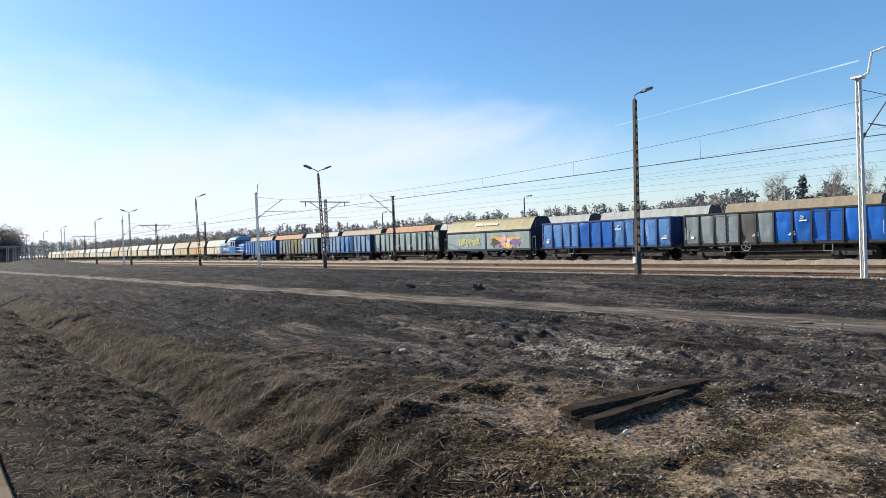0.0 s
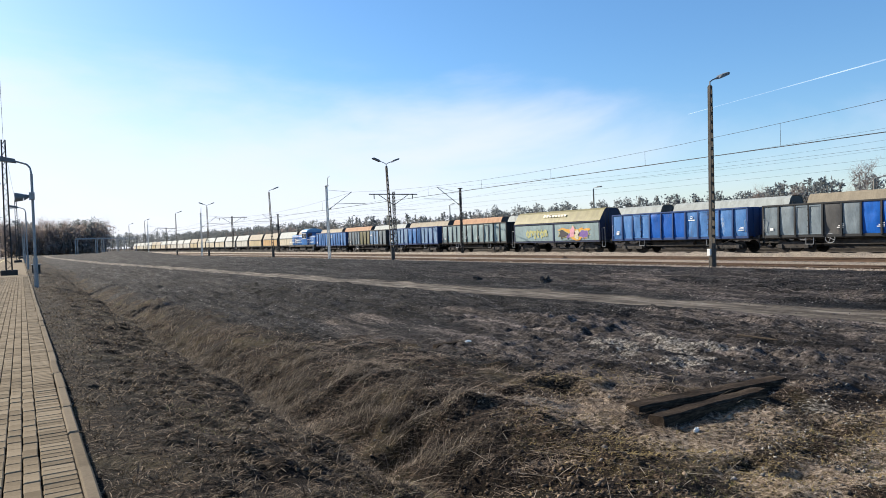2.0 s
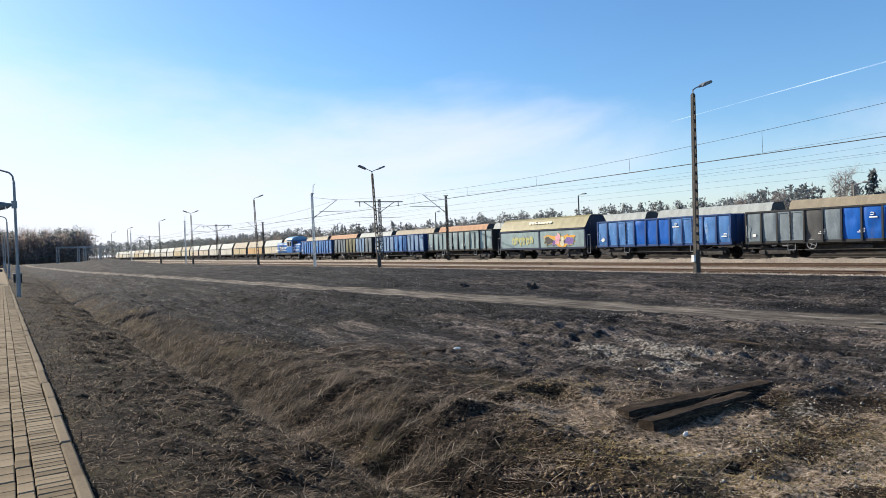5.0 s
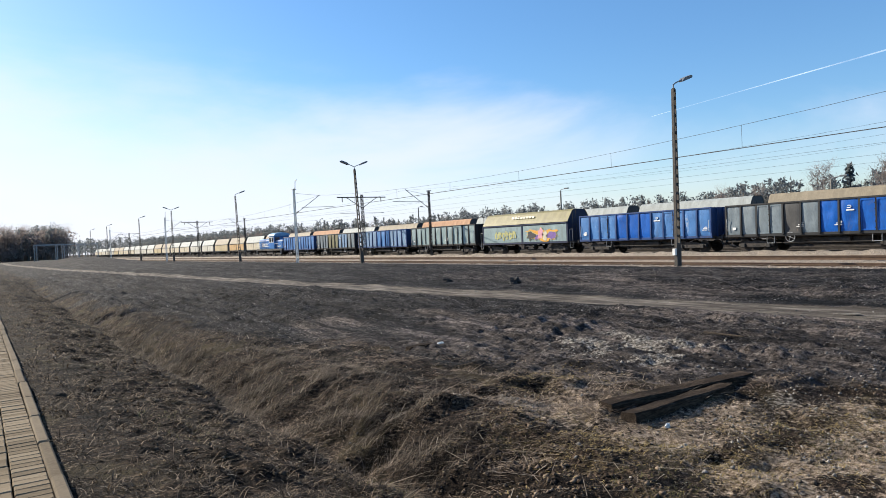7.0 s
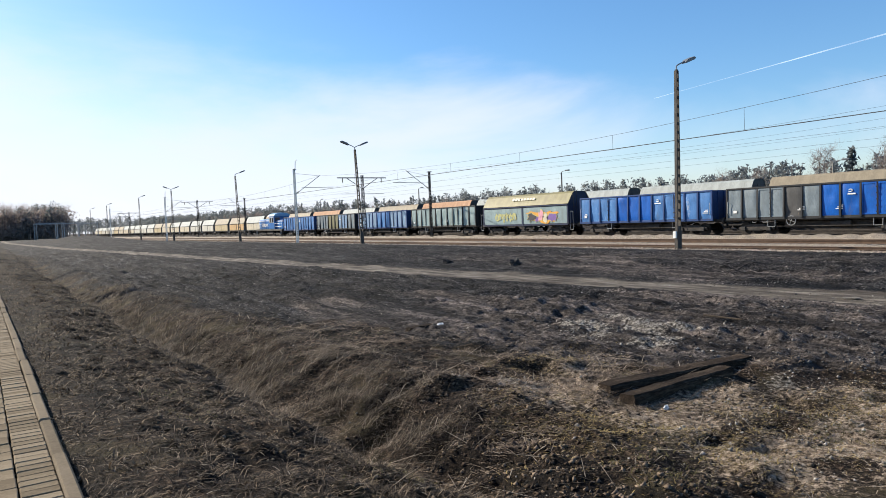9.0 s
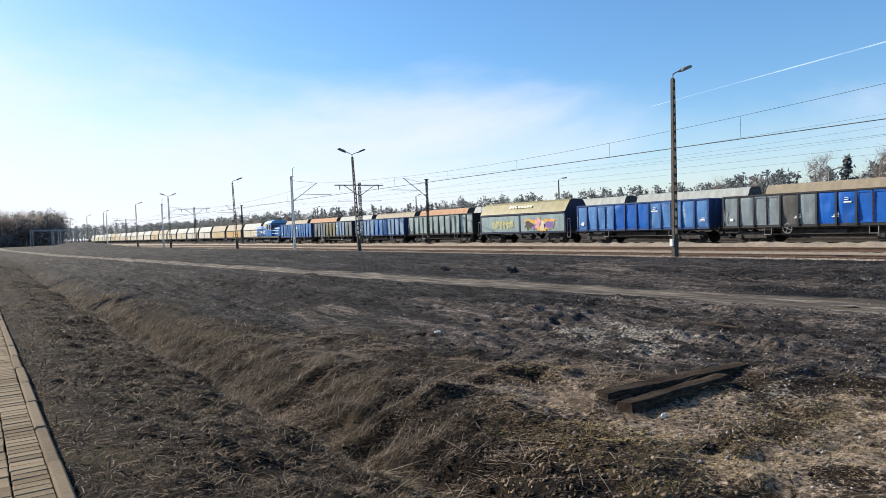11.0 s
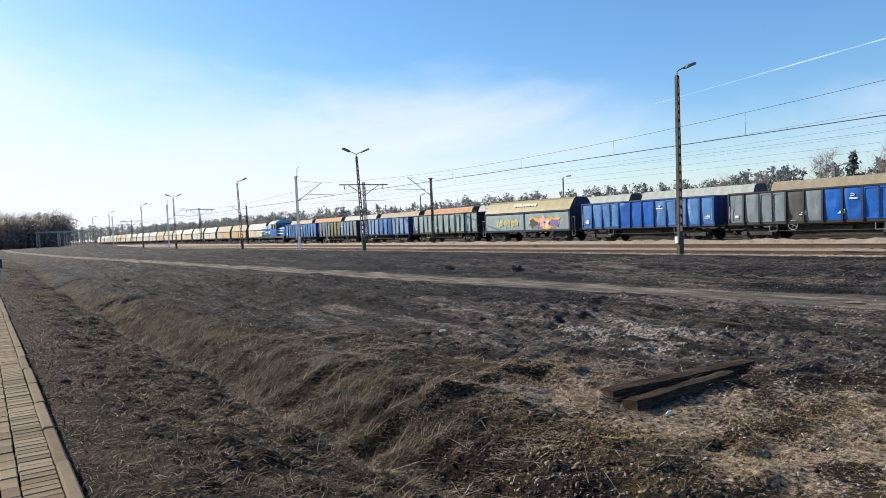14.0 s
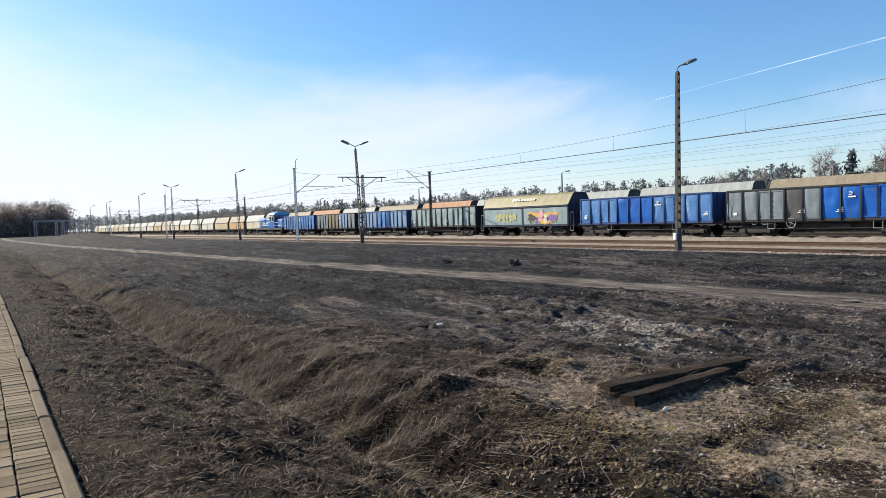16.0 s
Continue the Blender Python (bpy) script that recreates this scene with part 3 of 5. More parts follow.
def dented(y0, y1, z0, z1, x, amp, seed, thick=0.012):
    """A sheet-steel panel bulged and dented by loads; outer face towards -x."""
    bm = bmesh.new()
    n, k = 7, 8
    rng = random.Random(seed)
    bumps = [(rng.uniform(y0, y1), rng.uniform(z0, z1), rng.uniform(-1, 1) * amp, rng.uniform(0.12, 0.4)) for _ in range(7)]
    grid = []
    for i in range(n):
        row = []
        for j in range(k):
            y, z = y0 + (y1 - y0) * i / (n - 1), z0 + (z1 - z0) * j / (k - 1)
            rim = min(i, n - 1 - i, 1) * min(j, k - 1 - j, 1)
            d = rim * (sum(a * math.exp(-((y - p) ** 2 + (z - q) ** 2) / s / s) for p, q, a, s in bumps) - 0.6 * amp)
            row.append(bm.verts.new((x + d, y, z)))
        grid.append(row)
    for i in range(n - 1):
        for j in range(k - 1):
            bm.faces.new((grid[i][j], grid[i][j + 1], grid[i + 1][j + 1], grid[i + 1][j]))
    bmesh.ops.recalc_face_normals(bm, faces=bm.faces[:])
    return bm


GONDOLA_LEN = 14.04


def gondola(x, y, label, colors, frame_mat, wheel_y=None, seed=0, marks=True, emblem=None):
    """Four-axle open wagon; colors has one paint for each of the twelve side fields, from +y to -y."""
    g = thing("open_wagon", pose(x, y, RAIL_Z), label, "railway wagon", "wagons of the passing train")
    L, W, Z0, Z1 = 6.42, 1.38, 1.22, 3.26
    part("underframe", box(-1.25, 1.25, -L, L, 0.98, 1.18, bevel=0.02), RUNGEAR, g)
    part("centre_sill", prism_x([(-4.0, 1.0), (4.0, 1.0), (3.2, 0.72), (-3.2, 0.72)], -0.2, 0.2), RUNGEAR, g)
    # Besides tank and rod, a deep box is added to keep the gap dark.
    gear = box(-0.75, 0.55, -2.7, 2.7, 0.48, 0.98, bevel=0.06)
    rod((-0.95, -1.6, 0.75), (-0.95, -0.4, 0.75), 0.2, 0.2, 12, gear)
    rod((-1.15, -3.0, 0.62), (-1.15, 3.0, 0.62), 0.025, 0.025, 5, gear)
    part("brake_gear_and_shade_block", gear, RUNGEAR, g)
    part("floor", box(-W + 0.02, W - 0.02, -L + 0.02, L - 0.02, 1.18, 1.26), RUNGEAR, g)
    part("far_wall", box(W - 0.05, W, -L, L, Z0, Z1 - 0.06), frame_mat, g)
    for s in (-1, 1):
        bm = box(-W + 0.02, W - 0.06, s * L - 0.03, s * L + 0.03, Z0, Z1 - 0.02)
        for q in (-0.75, 0.0, 0.75):
            box(q - 0.06, q + 0.06, s * L - 0.10, s * L + 0.10, Z0 - 0.1, Z1 - 0.03, bm)
        part("end_wall", bm, frame_mat, g)
    widths = [1.13, 1.13, 0.90, 0.90, 1.16, 1.16, 1.16, 1.16, 0.90, 0.90, 1.13, 1.13]
    k = 2 * L / sum(widths)
    yy = L
    part("top_rail", box(-W - 0.06, -W + 0.06, -L - 0.05, L + 0.05, Z1 - 0.12, Z1, bevel=0.02), frame_mat, g)
    part("far_top_rail", box(W - 0.08, W + 0.06, -L - 0.05, L + 0.05, Z1 - 0.12, Z1, bevel=0.02), frame_mat, g)
    part("side_sill", box(-W - 0.05, -W + 0.06, -L, L, Z0 - 0.16, Z0 + 0.02, bevel=0.015), frame_mat, g)
    for i, w in enumerate(widths):
        a, b = yy, yy - w * k
        yy = b
        door = i in (2, 3, 8, 9)
        if door:
            d = part("door", dented(b + 0.05, a - 0.05, Z0 + 0.03, Z1 - 0.12, -W - 0.02, 0.025, seed * 31 + i), colors[i], g, smooth=True)
            rim = bmesh.new()
            for p, q, r, t in ((a - 0.12, a - 0.05, Z0 + 0.03, Z1 - 0.14), (b + 0.05, b + 0.12, Z0 + 0.03, Z1 - 0.14), (b + 0.12, a - 0.12, Z1 - 0.23, Z1 - 0.14), (b + 0.12, a - 0.12, Z0 + 0.03, Z0 + 0.12)):
                box(-W - 0.06, -W - 0.02, p, q, r, t, rim)
            part("door_rim", rim, colors[i], d)
            if i in (2, 8):
                lk = rod((-W - 0.09, b, Z0 + 0.05), (-W - 0.09, b, Z1 - 0.2), 0.022, 0.022, 6)
                for q in range(5):
                    box(-W - 0.12, -W - 0.05, b - 0.05, b + 0.05, Z0 + 0.15 + 0.36 * q, Z0 + 0.22 + 0.36 * q, lk)
                part("door_bolt", lk, DARK_STEEL, d)
                part("step", pipe([(-1.36, b + 0.25, 1.1), (-1.38, b + 0.25, 0.62), (-1.38, b - 0.25, 0.62), (-1.36, b - 0.25, 1.1)], 0.022), STEEL, g)
        else:
            part("side_panel", dented(b + 0.04, a - 0.04, Z0 + 0.02, Z1 - 0.11, -W, 0.055, seed * 31 + i), colors[i], g, smooth=True)
        if emblem == i:
            mid = (a + b) / 2
            bm = pipe([(-W - 0.06, mid + 0.13 * math.cos(q), 2.70 + 0.075 * math.sin(q)) for q in np.linspace(0.9, 5.6, 9)], 0.028, 5)
            box(-W - 0.065, -W - 0.055, mid - 0.30, mid + 0.30, 2.46, 2.54, bm)
            part("emblem", bm, WHITE, g, "white oval emblem over a bar")
        if i not in (2, 8) and i < 11:
            h = 0.055
            prof = [(-W + 0.02, Z0 - 0.1), (-W - 0.13, Z0 - 0.05), (-W - 0.13, Z0 + 0.55), (-W - 0.07, Z1 - 0.12), (-W + 0.02, Z1 - 0.12)]
            part("side_post", prism_y(prof, b - h, b + h), frame_mat, g)
    for s in (-1, 1):
        part("corner_post", box(-W - 0.06, -W + 0.08, s * L - 0.06, s * L + 0.06, Z0 - 0.14, Z1 - 0.1), frame_mat, g)
        part("grab_rail", pipe([(-W - 0.05, s * (L - 0.12), 1.5), (-W - 0.14, s * (L - 0.12), 1.55), (-W - 0.14, s * (L - 0.12), 2.3), (-W - 0.05, s * (L - 0.12), 2.35)], 0.016), WHITE_STEEL, g)
        bogie(g, s * 4.5)
    buffers(g, GONDOLA_LEN / 2)
    if wheel_y is not None:
        hand_wheel(g, wheel_y, 0.98)
    if marks:
        rng = random.Random(seed)
        for i in range(2):
            p = rng.choice((L - 0.6, L - 5.2, -L + 5.3, -L + 0.5))
            bm = bmesh.new()
            for q in range(3):
                box(-W - 0.085, -W - 0.08, p - 0.22, p + 0.22 - 0.1 * q, 1.62 + 0.1 * q, 1.67 + 0.1 * q, bm)
            part("stencil", bm, WHITE, g, "small white stencilled lines")
    part("number_plate", box(-W - 0.075, -W - 0.07, L - 0.75, L - 0.5, 1.55, 1.73), WHITE, g, "small white plate")
    return g


HOPPER_LEN = 13.9


def hopper(x, y, label, side, roof, dark, group, seed=0, detail=True, top=4.40):
    """Four-axle covered hopper: upright flaps below, roof leaning in above, plain ends."""
    g = thing("hopper_wagon", pose(x, y, RAIL_Z), label, "railway wagon", group)
    L, W = 6.1, 1.45
    up = top - 4.30
    part("underframe", box(-1.2, 1.2, -6.7, 6.7, 0.96, 1.16, bevel=0.02), RUNGEAR, g)
    prof = [(-W, 1.15), (-W, 2.85), (-0.80, 4.16 + up), (-0.60, 4.28 + up), (0.60, 4.28 + up), (0.80, 4.16 + up), (W, 2.85), (W, 1.15)]
    ins = [(a * 0.985, b - 0.02) for a, b in prof]
    # Dark paint stands in for the shade on hull, ends and ledges.
    part("hull", prism_y(ins, -L, L), dark, g, "hull and ends coloured dark for the shade on them")
    bm = bmesh.new()
    skin = [(-W - 0.02, 2.90), (-1.32, 3.22 + 0.2 * up), (-1.09, 3.68 + 0.6 * up), (-0.86, 4.13 + up), (-0.62, 4.30 + up), (0.62, 4.30 + up), (0.86, 4.13 + up), (W, 2.90)]
    cuts = np.linspace(-L - 0.05, L + 0.05, 13)
    rng = random.Random(seed)
    rows = [[bm.verts.new((a + rng.uniform(-0.006, 0.006), c, b + rng.uniform(-0.008, 0.008))) for a, b in skin] for c in cuts]
    for r0, r1 in zip(rows, rows[1:]):
        for i in range(len(skin) - 1):
            bm.faces.new((r0[i], r1[i], r1[i + 1], r0[i + 1]))
    bmesh.ops.recalc_face_normals(bm, faces=bm.faces[:])
    part("roof", bm, roof, g, "weathered steel roof")
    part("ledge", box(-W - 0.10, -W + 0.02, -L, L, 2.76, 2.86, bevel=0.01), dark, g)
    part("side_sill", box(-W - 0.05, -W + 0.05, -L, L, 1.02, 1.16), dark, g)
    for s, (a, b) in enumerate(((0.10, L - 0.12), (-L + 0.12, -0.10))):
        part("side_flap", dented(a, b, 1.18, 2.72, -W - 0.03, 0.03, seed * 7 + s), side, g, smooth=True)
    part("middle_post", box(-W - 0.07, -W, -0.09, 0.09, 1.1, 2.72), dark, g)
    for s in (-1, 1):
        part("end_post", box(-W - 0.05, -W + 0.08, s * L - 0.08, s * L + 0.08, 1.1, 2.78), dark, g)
        if detail:
            bm = bmesh.new()
            for q in (-0.2, 0.2):
                rod((-0.9 + q, s * 6.45, 1.15), (-0.9 + q, s * 6.45, 3.9), 0.02, 0.02, 5, bm)
            for q in range(9):
                rod((-1.1, s * 6.45, 1.4 + 0.3 * q), (-0.7, s * 6.45, 1.4 + 0.3 * q), 0.014, 0.014, 5, bm)
            part("ladder", bm, DARK_STEEL, g)
            part("hand_rail", pipe([(-1.38, s * 6.3, 1.15), (-1.38, s * 6.3, 2.2), (-1.38, s * 6.65, 2.2), (-1.38, s * 6.65, 1.15)], 0.02), STEEL, g)
            part("end_step", pipe([(-1.36, s * 6.3, 1.1), (-1.38, s * 6.3, 0.6), (-1.38, s * 6.65, 0.6), (-1.36, s * 6.65, 1.1)], 0.022), STEEL, g)
        bogie(g, s * 4.4)
    if detail:
        part("roof_hatch", box(-1.17, -1.07, 0.6, 0.8, 3.45, 3.62), dark, g)
    buffers(g, HOPPER_LEN / 2)
    return g


BLUE = paint("faded_blue_paint", (0.075, 0.25, 0.60), rust=(0.30, 0.36, 0.44))
PALE_BLUE = paint("pale_blue_paint", (0.26, 0.42, 0.64))
FRESH_BLUE = paint("fresh_blue_paint", (0.008, 0.15, 0.64), rough=0.4)
# Dark frame paints are deepened further, with shade of the post sides mixed in.
BLUE_FRAME = paint("shaded_blue_frame_paint", (0.022, 0.075, 0.24))
GREY_GREEN = paint("grey_green_paint", (0.25, 0.31, 0.35))
OLIVE = paint("olive_paint", (0.24, 0.23, 0.13), rust=(0.30, 0.20, 0.08))
TEAL = paint("grey_teal_paint", (0.34, 0.46, 0.48))
DARK_GREY = paint("dark_grey_and_shade_paint", (0.10, 0.10, 0.10), rust=(0.20, 0.15, 0.11))
GREY_FRAME = paint("shaded_dark_frame_paint", (0.035, 0.037, 0.04))
MUD = paint("brown_grey_paint", (0.20, 0.17, 0.13), rust=(0.32, 0.26, 0.15))
RUST = paint("rusty_orange_steel", (0.58, 0.23, 0.075), rust=(0.48, 0.25, 0.10), rough=0.85)
# Ochre, cream and yellow are blended paler to carry the haze of distance.
ORANGE = paint("ochre_orange_paint", (0.72, 0.46, 0.21), rust=(0.45, 0.27, 0.13), rough=0.75)
CREAM = paint("cream_paint", (0.78, 0.69, 0.52), rust=(0.38, 0.24, 0.11), rough=0.75)
YELLOW = paint("hazed_yellow_paint", (0.74, 0.60, 0.36), rough=0.75)
PALE = paint("off_white_paint", (0.86, 0.83, 0.72), rough=0.75)
ROOF_GREY = paint("grey_roof_paint", (0.44, 0.48, 0.47), rough=0.7)
ROOF_TAN = paint("tan_roof_paint", (0.35, 0.295, 0.21), rough=0.7)
ROOF_OLIVE = paint("olive_roof_paint", (0.30, 0.27, 0.13), rough=0.6)
ROOF_RUST = paint("rusty_roof", (0.56, 0.33, 0.20), rust=(0.55, 0.45, 0.34), rough=0.85)
DARK_BLUE = paint("shaded_dark_blue_paint", (0.02, 0.035, 0.09))

TRAIN_X = TRACKS[2]
HEAD = 113.6
ends = lambda i: HEAD - GONDOLA_LEN * (i + 0.5)


def twelve(*runs):
    return [m for m, k in runs for _ in range(k)]


gondola(TRAIN_X, ends(0), "faded blue open freight wagon with dented sides", twelve((BLUE, 12)), BLUE_FRAME, 1.8, 1, emblem=6)
gondola(TRAIN_X, ends(1), "olive and grey open freight wagon with two blue fields", twelve((GREY_GREEN, 4), (OLIVE, 3), (PALE_BLUE, 3), (GREY_GREEN, 2)), GREY_FRAME, 3.6, 2, emblem=7)
gondola(TRAIN_X, ends(2), "pale blue open freight wagon with dented sides", twelve((PALE_BLUE, 5), (BLUE, 3), (PALE_BLUE, 4)), BLUE_FRAME, None, 3)
gondola(TRAIN_X, ends(3), "grey-teal open freight wagon with dark posts", twelve((TEAL, 12)), GREY_FRAME, 2.2, 4)
graffiti_wagon = hopper(TRAIN_X, ends(4), "teal covered hopper wagon with olive roof and graffiti", TEAL, ROOF_OLIVE, DARK_BLUE, "wagons of the passing train", 5, top=4.0)
gondola(TRAIN_X, ends(5), "worn blue open freight wagon with dented sides", twelve((BLUE, 4), (FRESH_BLUE, 3), (BLUE, 5)), BLUE_FRAME, None, 6, emblem=7)
gondola(TRAIN_X, ends(6), "open freight wagon, half grey and half fresh blue", twelve((GREY_GREEN, 4), (DARK_GREY, 1), (GREY_GREEN, 1), (FRESH_BLUE, 6)), GREY_FRAME, 1.9, 7, emblem=7)
gondola(TRAIN_X, ends(7), "sooty brown open freight wagon with graffiti traces", twelve((MUD, 12)), GREY_FRAME, -1.4, 8)
gondola(TRAIN_X, ends(8), "fresh blue open freight wagon with ribbed sides", twelve((FRESH_BLUE, 12)), BLUE_FRAME, 2.0, 9)

# the standing row of hoppers on the far track
row_y = lambda i: 27.2 + HOPPER_LEN * i
ROW = [(MUD, ROOF_TAN), (MUD, ROOF_TAN), (MUD, ROOF_TAN), (TEAL, ROOF_GREY), (TEAL, ROOF_GREY), (TEAL, ROOF_GREY), (RUST, ROOF_RUST), (OLIVE, ROOF_TAN), (CREAM, ROOF_GREY), (ORANGE, ROOF_RUST), (CREAM, ROOF_TAN), (YELLOW, ROOF_TAN), (CREAM, ROOF_GREY), (ORANGE, ROOF_TAN), (YELLOW, ROOF_TAN), (PALE, ROOF_GREY)]
ROW_WORDS = {MUD: "brown-grey", TEAL: "grey-teal", RUST: "rusty orange", OLIVE: "olive", CREAM: "cream", ORANGE: "ochre orange", YELLOW: "haze-paled yellow", PALE: "off-white"}
made = {}
for i in range(-2, 31):
    key = ROW[i + 2 if i + 2 < 16 else (15, 10, 15, 12, 15, 8, 14)[(i * 5) % 7]]
    m = pose(TRACKS[4], row_y(i), RAIL_Z)
    if key in made:
        copy_thing(made[key], m)
    else:
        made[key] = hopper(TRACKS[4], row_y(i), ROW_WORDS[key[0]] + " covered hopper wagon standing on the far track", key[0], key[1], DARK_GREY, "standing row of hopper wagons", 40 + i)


# ---- locomotive at the head of the train ----
def locomotive(x, y):
    g = thing("locomotive", pose(x, y, RAIL_Z), "blue diesel shunting locomotive with white stripe and railings", "locomotive")
    blue = paint("locomotive_blue", (0.05, 0.24, 0.66), rough=0.35)
    light = paint("locomotive_light_blue", (0.25, 0.55, 0.85), rough=0.35)
    part("frame", box(-1.42, 1.42, -6.55, 6.55, 1.05, 1.36, bevel=0.03), DARK_STEEL, g)
    hood = part("long_hood", box(-0.98, 0.98, -0.5, 6.05, 1.36, 3.12, bevel=0.09), blue, g)
    part("stripe", box(-1.0, 1.0, -0.45, 6.07, 2.84, 2.96, bevel=0.01), WHITE, hood, "white stripe")
    part("hood_top", box(-0.9, 0.9, 0.0, 5.9, 3.10, 3.24, bevel=0.05), light, hood)
    for i in range(7):
        bm = bmesh.new()
        for k in range(7):
            box(-1.0, -0.965, -0.3 + 0.88 * i, 0.4 + 0.88 * i, 1.6 + 0.16 * k, 1.68 + 0.16 * k, bm)
        part("louvre" if i in (4, 5) else "hood_door", bm if i in (4, 5) else box(-1.0, -0.97, -0.3 + 0.88 * i, 0.48 + 0.88 * i, 1.5, 2.75, bm=None, bevel=0.012), DARK_STEEL if i in (4, 5) else blue, hood)
    part("emblem", box(-1.012, -1.004, 1.4, 3.6, 2.05, 2.3), WHITE, hood, "white lettering bar")
    ring = bmesh.new()
    pipe([(-1.012, 4.0 + 0.24 * math.cos(a), 2.18 + 0.2 * math.sin(a)) for a in np.linspace(0.4, 5.8, 12)], 0.05, 5, ring)
    part("emblem", ring, WHITE, hood, "white round emblem")
    part("exhaust", rod((0, 2.6, 3.2), (0, 2.6, 3.62), 0.17, 0.15, 12), DARK_STEEL, g)
    part("headlight", rod((0, 6.03, 2.9), (0, 6.14, 2.9), 0.16, 0.14, 12), WHITE, g)
    cab = part("cab", box(-1.42, 1.42, -3.0, -0.5, 1.36, 3.75, bevel=0.05), blue, g)
    prof = [(-1.55, 3.68), (-1.35, 3.95), (-0.8, 4.18), (0, 4.26), (0.8, 4.18), (1.35, 3.95), (1.55, 3.68), (1.3, 3.66), (-1.3, 3.66)]
    part("roof", prism_y(prof, -3.35, -0.15), light, cab)
    for a, b in ((-1.65, -0.75), (-2.75, -1.9)):
        w = part("window", box(-1.435, -1.42, a, b, 2.55, 3.4), GLASS, cab)
        f = bmesh.new()
        for p, q, r, t in ((a - 0.06, a, 2.5, 3.46), (b, b + 0.06, 2.5, 3.46), (a, b, 3.4, 3.46), (a, b, 2.5, 2.55)):
            box(-1.45, -1.415, p, q, r, t, f)
        part("window_frame", f, WHITE, w)
    for s in (-1, 1):
        part("front_window", box(s * 1.2 - 0.16, s * 1.2 + 0.16, -0.49, -0.47, 2.6, 3.4), GLASS, cab)
        part("rear_window", box(s * 0.8 - 0.45, s * 0.8 + 0.45, -3.02, -3.0, 2.75, 3.4), GLASS, cab)
    rear = part("short_hood", box(-0.98, 0.98, -6.0, -3.0, 1.36, 2.95, bevel=0.09), blue, g)
    part("stripe", box(-1.0, 1.0, -6.02, -3.05, 2.68, 2.80), WHITE, rear, "white stripe")
    part("marking", box(-1.01, -0.99, -5.2, -3.6, 1.75, 1.9), WHITE, rear, "white bar")
    for a, b in ((-0.4, 6.45), (-6.45, -3.1)):
        bm = bmesh.new()
        for z in (1.85, 2.35):
            rod((-1.36, a, z), (-1.36, b, z), 0.02, 0.02, 5, bm)
        n = int((b - a) / 1.1)
        for i in range(n + 1):
            p = a + (b - a) * i / n
            rod((-1.36, p, 1.36), (-1.36, p, 2.35), 0.02, 0.02, 5, bm)
        part("railing", bm, WHITE_STEEL, g, "pale grey handrail")
    for s in (-1, 1):
        part("buffer_beam", box(-1.4, 1.4, s * 6.55 - 0.06, s * 6.55 + 0.06, 0.75, 1.4), RUNGEAR, g)
        bogie(g, s * 3.6, 1.25)
        part("ladder", pipe([(-1.44, s * 6.0, 1.1), (-1.46, s * 6.0, 0.45), (-1.46, s * 6.4, 0.45), (-1.44, s * 6.4, 1.1)], 0.03), STEEL, g)
    part("fuel_tank", box(-1.15, 1.15, -1.6, 1.6, 0.4, 1.0, bevel=0.08), RUNGEAR, g)
    buffers(g, 7.12)
    return g


locomotive(TRAIN_X, HEAD + 7.12)


# ---- yard lamps: pierced concrete posts with one or two heads ----
def yard_lamp(x, y, z, top, heads, lean=0.0, side=-1, label="", box_on=False):
    g = thing("yard_lamp", pose(x, y, z, rx=-lean), label or "tapered pierced concrete lamp post beside the tracks", "lamp post", "yard lamp posts")
    h = top - z
    bm = bmesh.new()
    n = int(h / 0.42)
    for s in (-1, 1):
        beam((s * 0.135, 0, 0), (s * 0.06, 0, h), 0.15, 0.055, bm)
    for i in range(n + 1):
        t = i / n
        d = 0.135 - 0.075 * t
        box(-d, d, -0.055, 0.055, h * t - (0.3 if i < 4 else 0.05), h * t + 0.06, bm)
    box(-0.165, 0.165, -0.09, 0.09, -0.3, 1.1, bm)
    part("post", bm, POST, g)
    for s in heads:
        arm = pipe([(0, 0, h - 0.1), (0, 0, h + 0.22), (s * 0.16, 0, h + 0.32), (s * 0.75, 0, h + 0.55)], 0.035)
        part("arm", arm, STEEL, g)
        hd = bmesh.new()
        prof = [(0.55, 0.44), (0.75, 0.62), (1.25, 0.80), (1.38, 0.76), (1.30, 0.66), (0.65, 0.42)]
        prism_y([(s * a, h + b) for a, b in prof], -0.14, 0.14, hd)
        bmesh.ops.recalc_face_normals(hd, faces=hd.faces[:])
        part("lamp_head", hd, LAMP_HEAD, g, "dark grey lamp head")
    if box_on:
        part("switch_box", box(-0.31, -0.19, -0.09, 0.09, 0.75, 1.08, bevel=0.01), WHITE, g, "small white switch box")
    return g


for y, z, top, heads, lean, bx in ((22.1, -0.75, 8.25, (1,), -0.9, True), (56.5, -0.75, 8.1, (-1, 1), 4.7, False), (92.3, -0.75, 8.35, (1,), 5.5, False), (128.5, -0.75, 8.35, (-1, 1), 2.2, False), (159, -0.75, 8.35, (1,), 2.2, False), (205, -0.75, 8.5, (1,), 1.0, False), (239, -0.75, 8.5, (1,), 1.0, False), (285, -0.75, 8.4, (1,), 1.0, False), (340, -0.75, 8.4, (1,), 1.0, False)):
    yard_lamp(28.9 if y < 100 else 28.4, y, z, top, heads, lean, label="tapered pierced concrete lamp post with %s dark lamp head%s" % (("two", "s") if len(heads) == 2 else ("one", "")), box_on=bx)
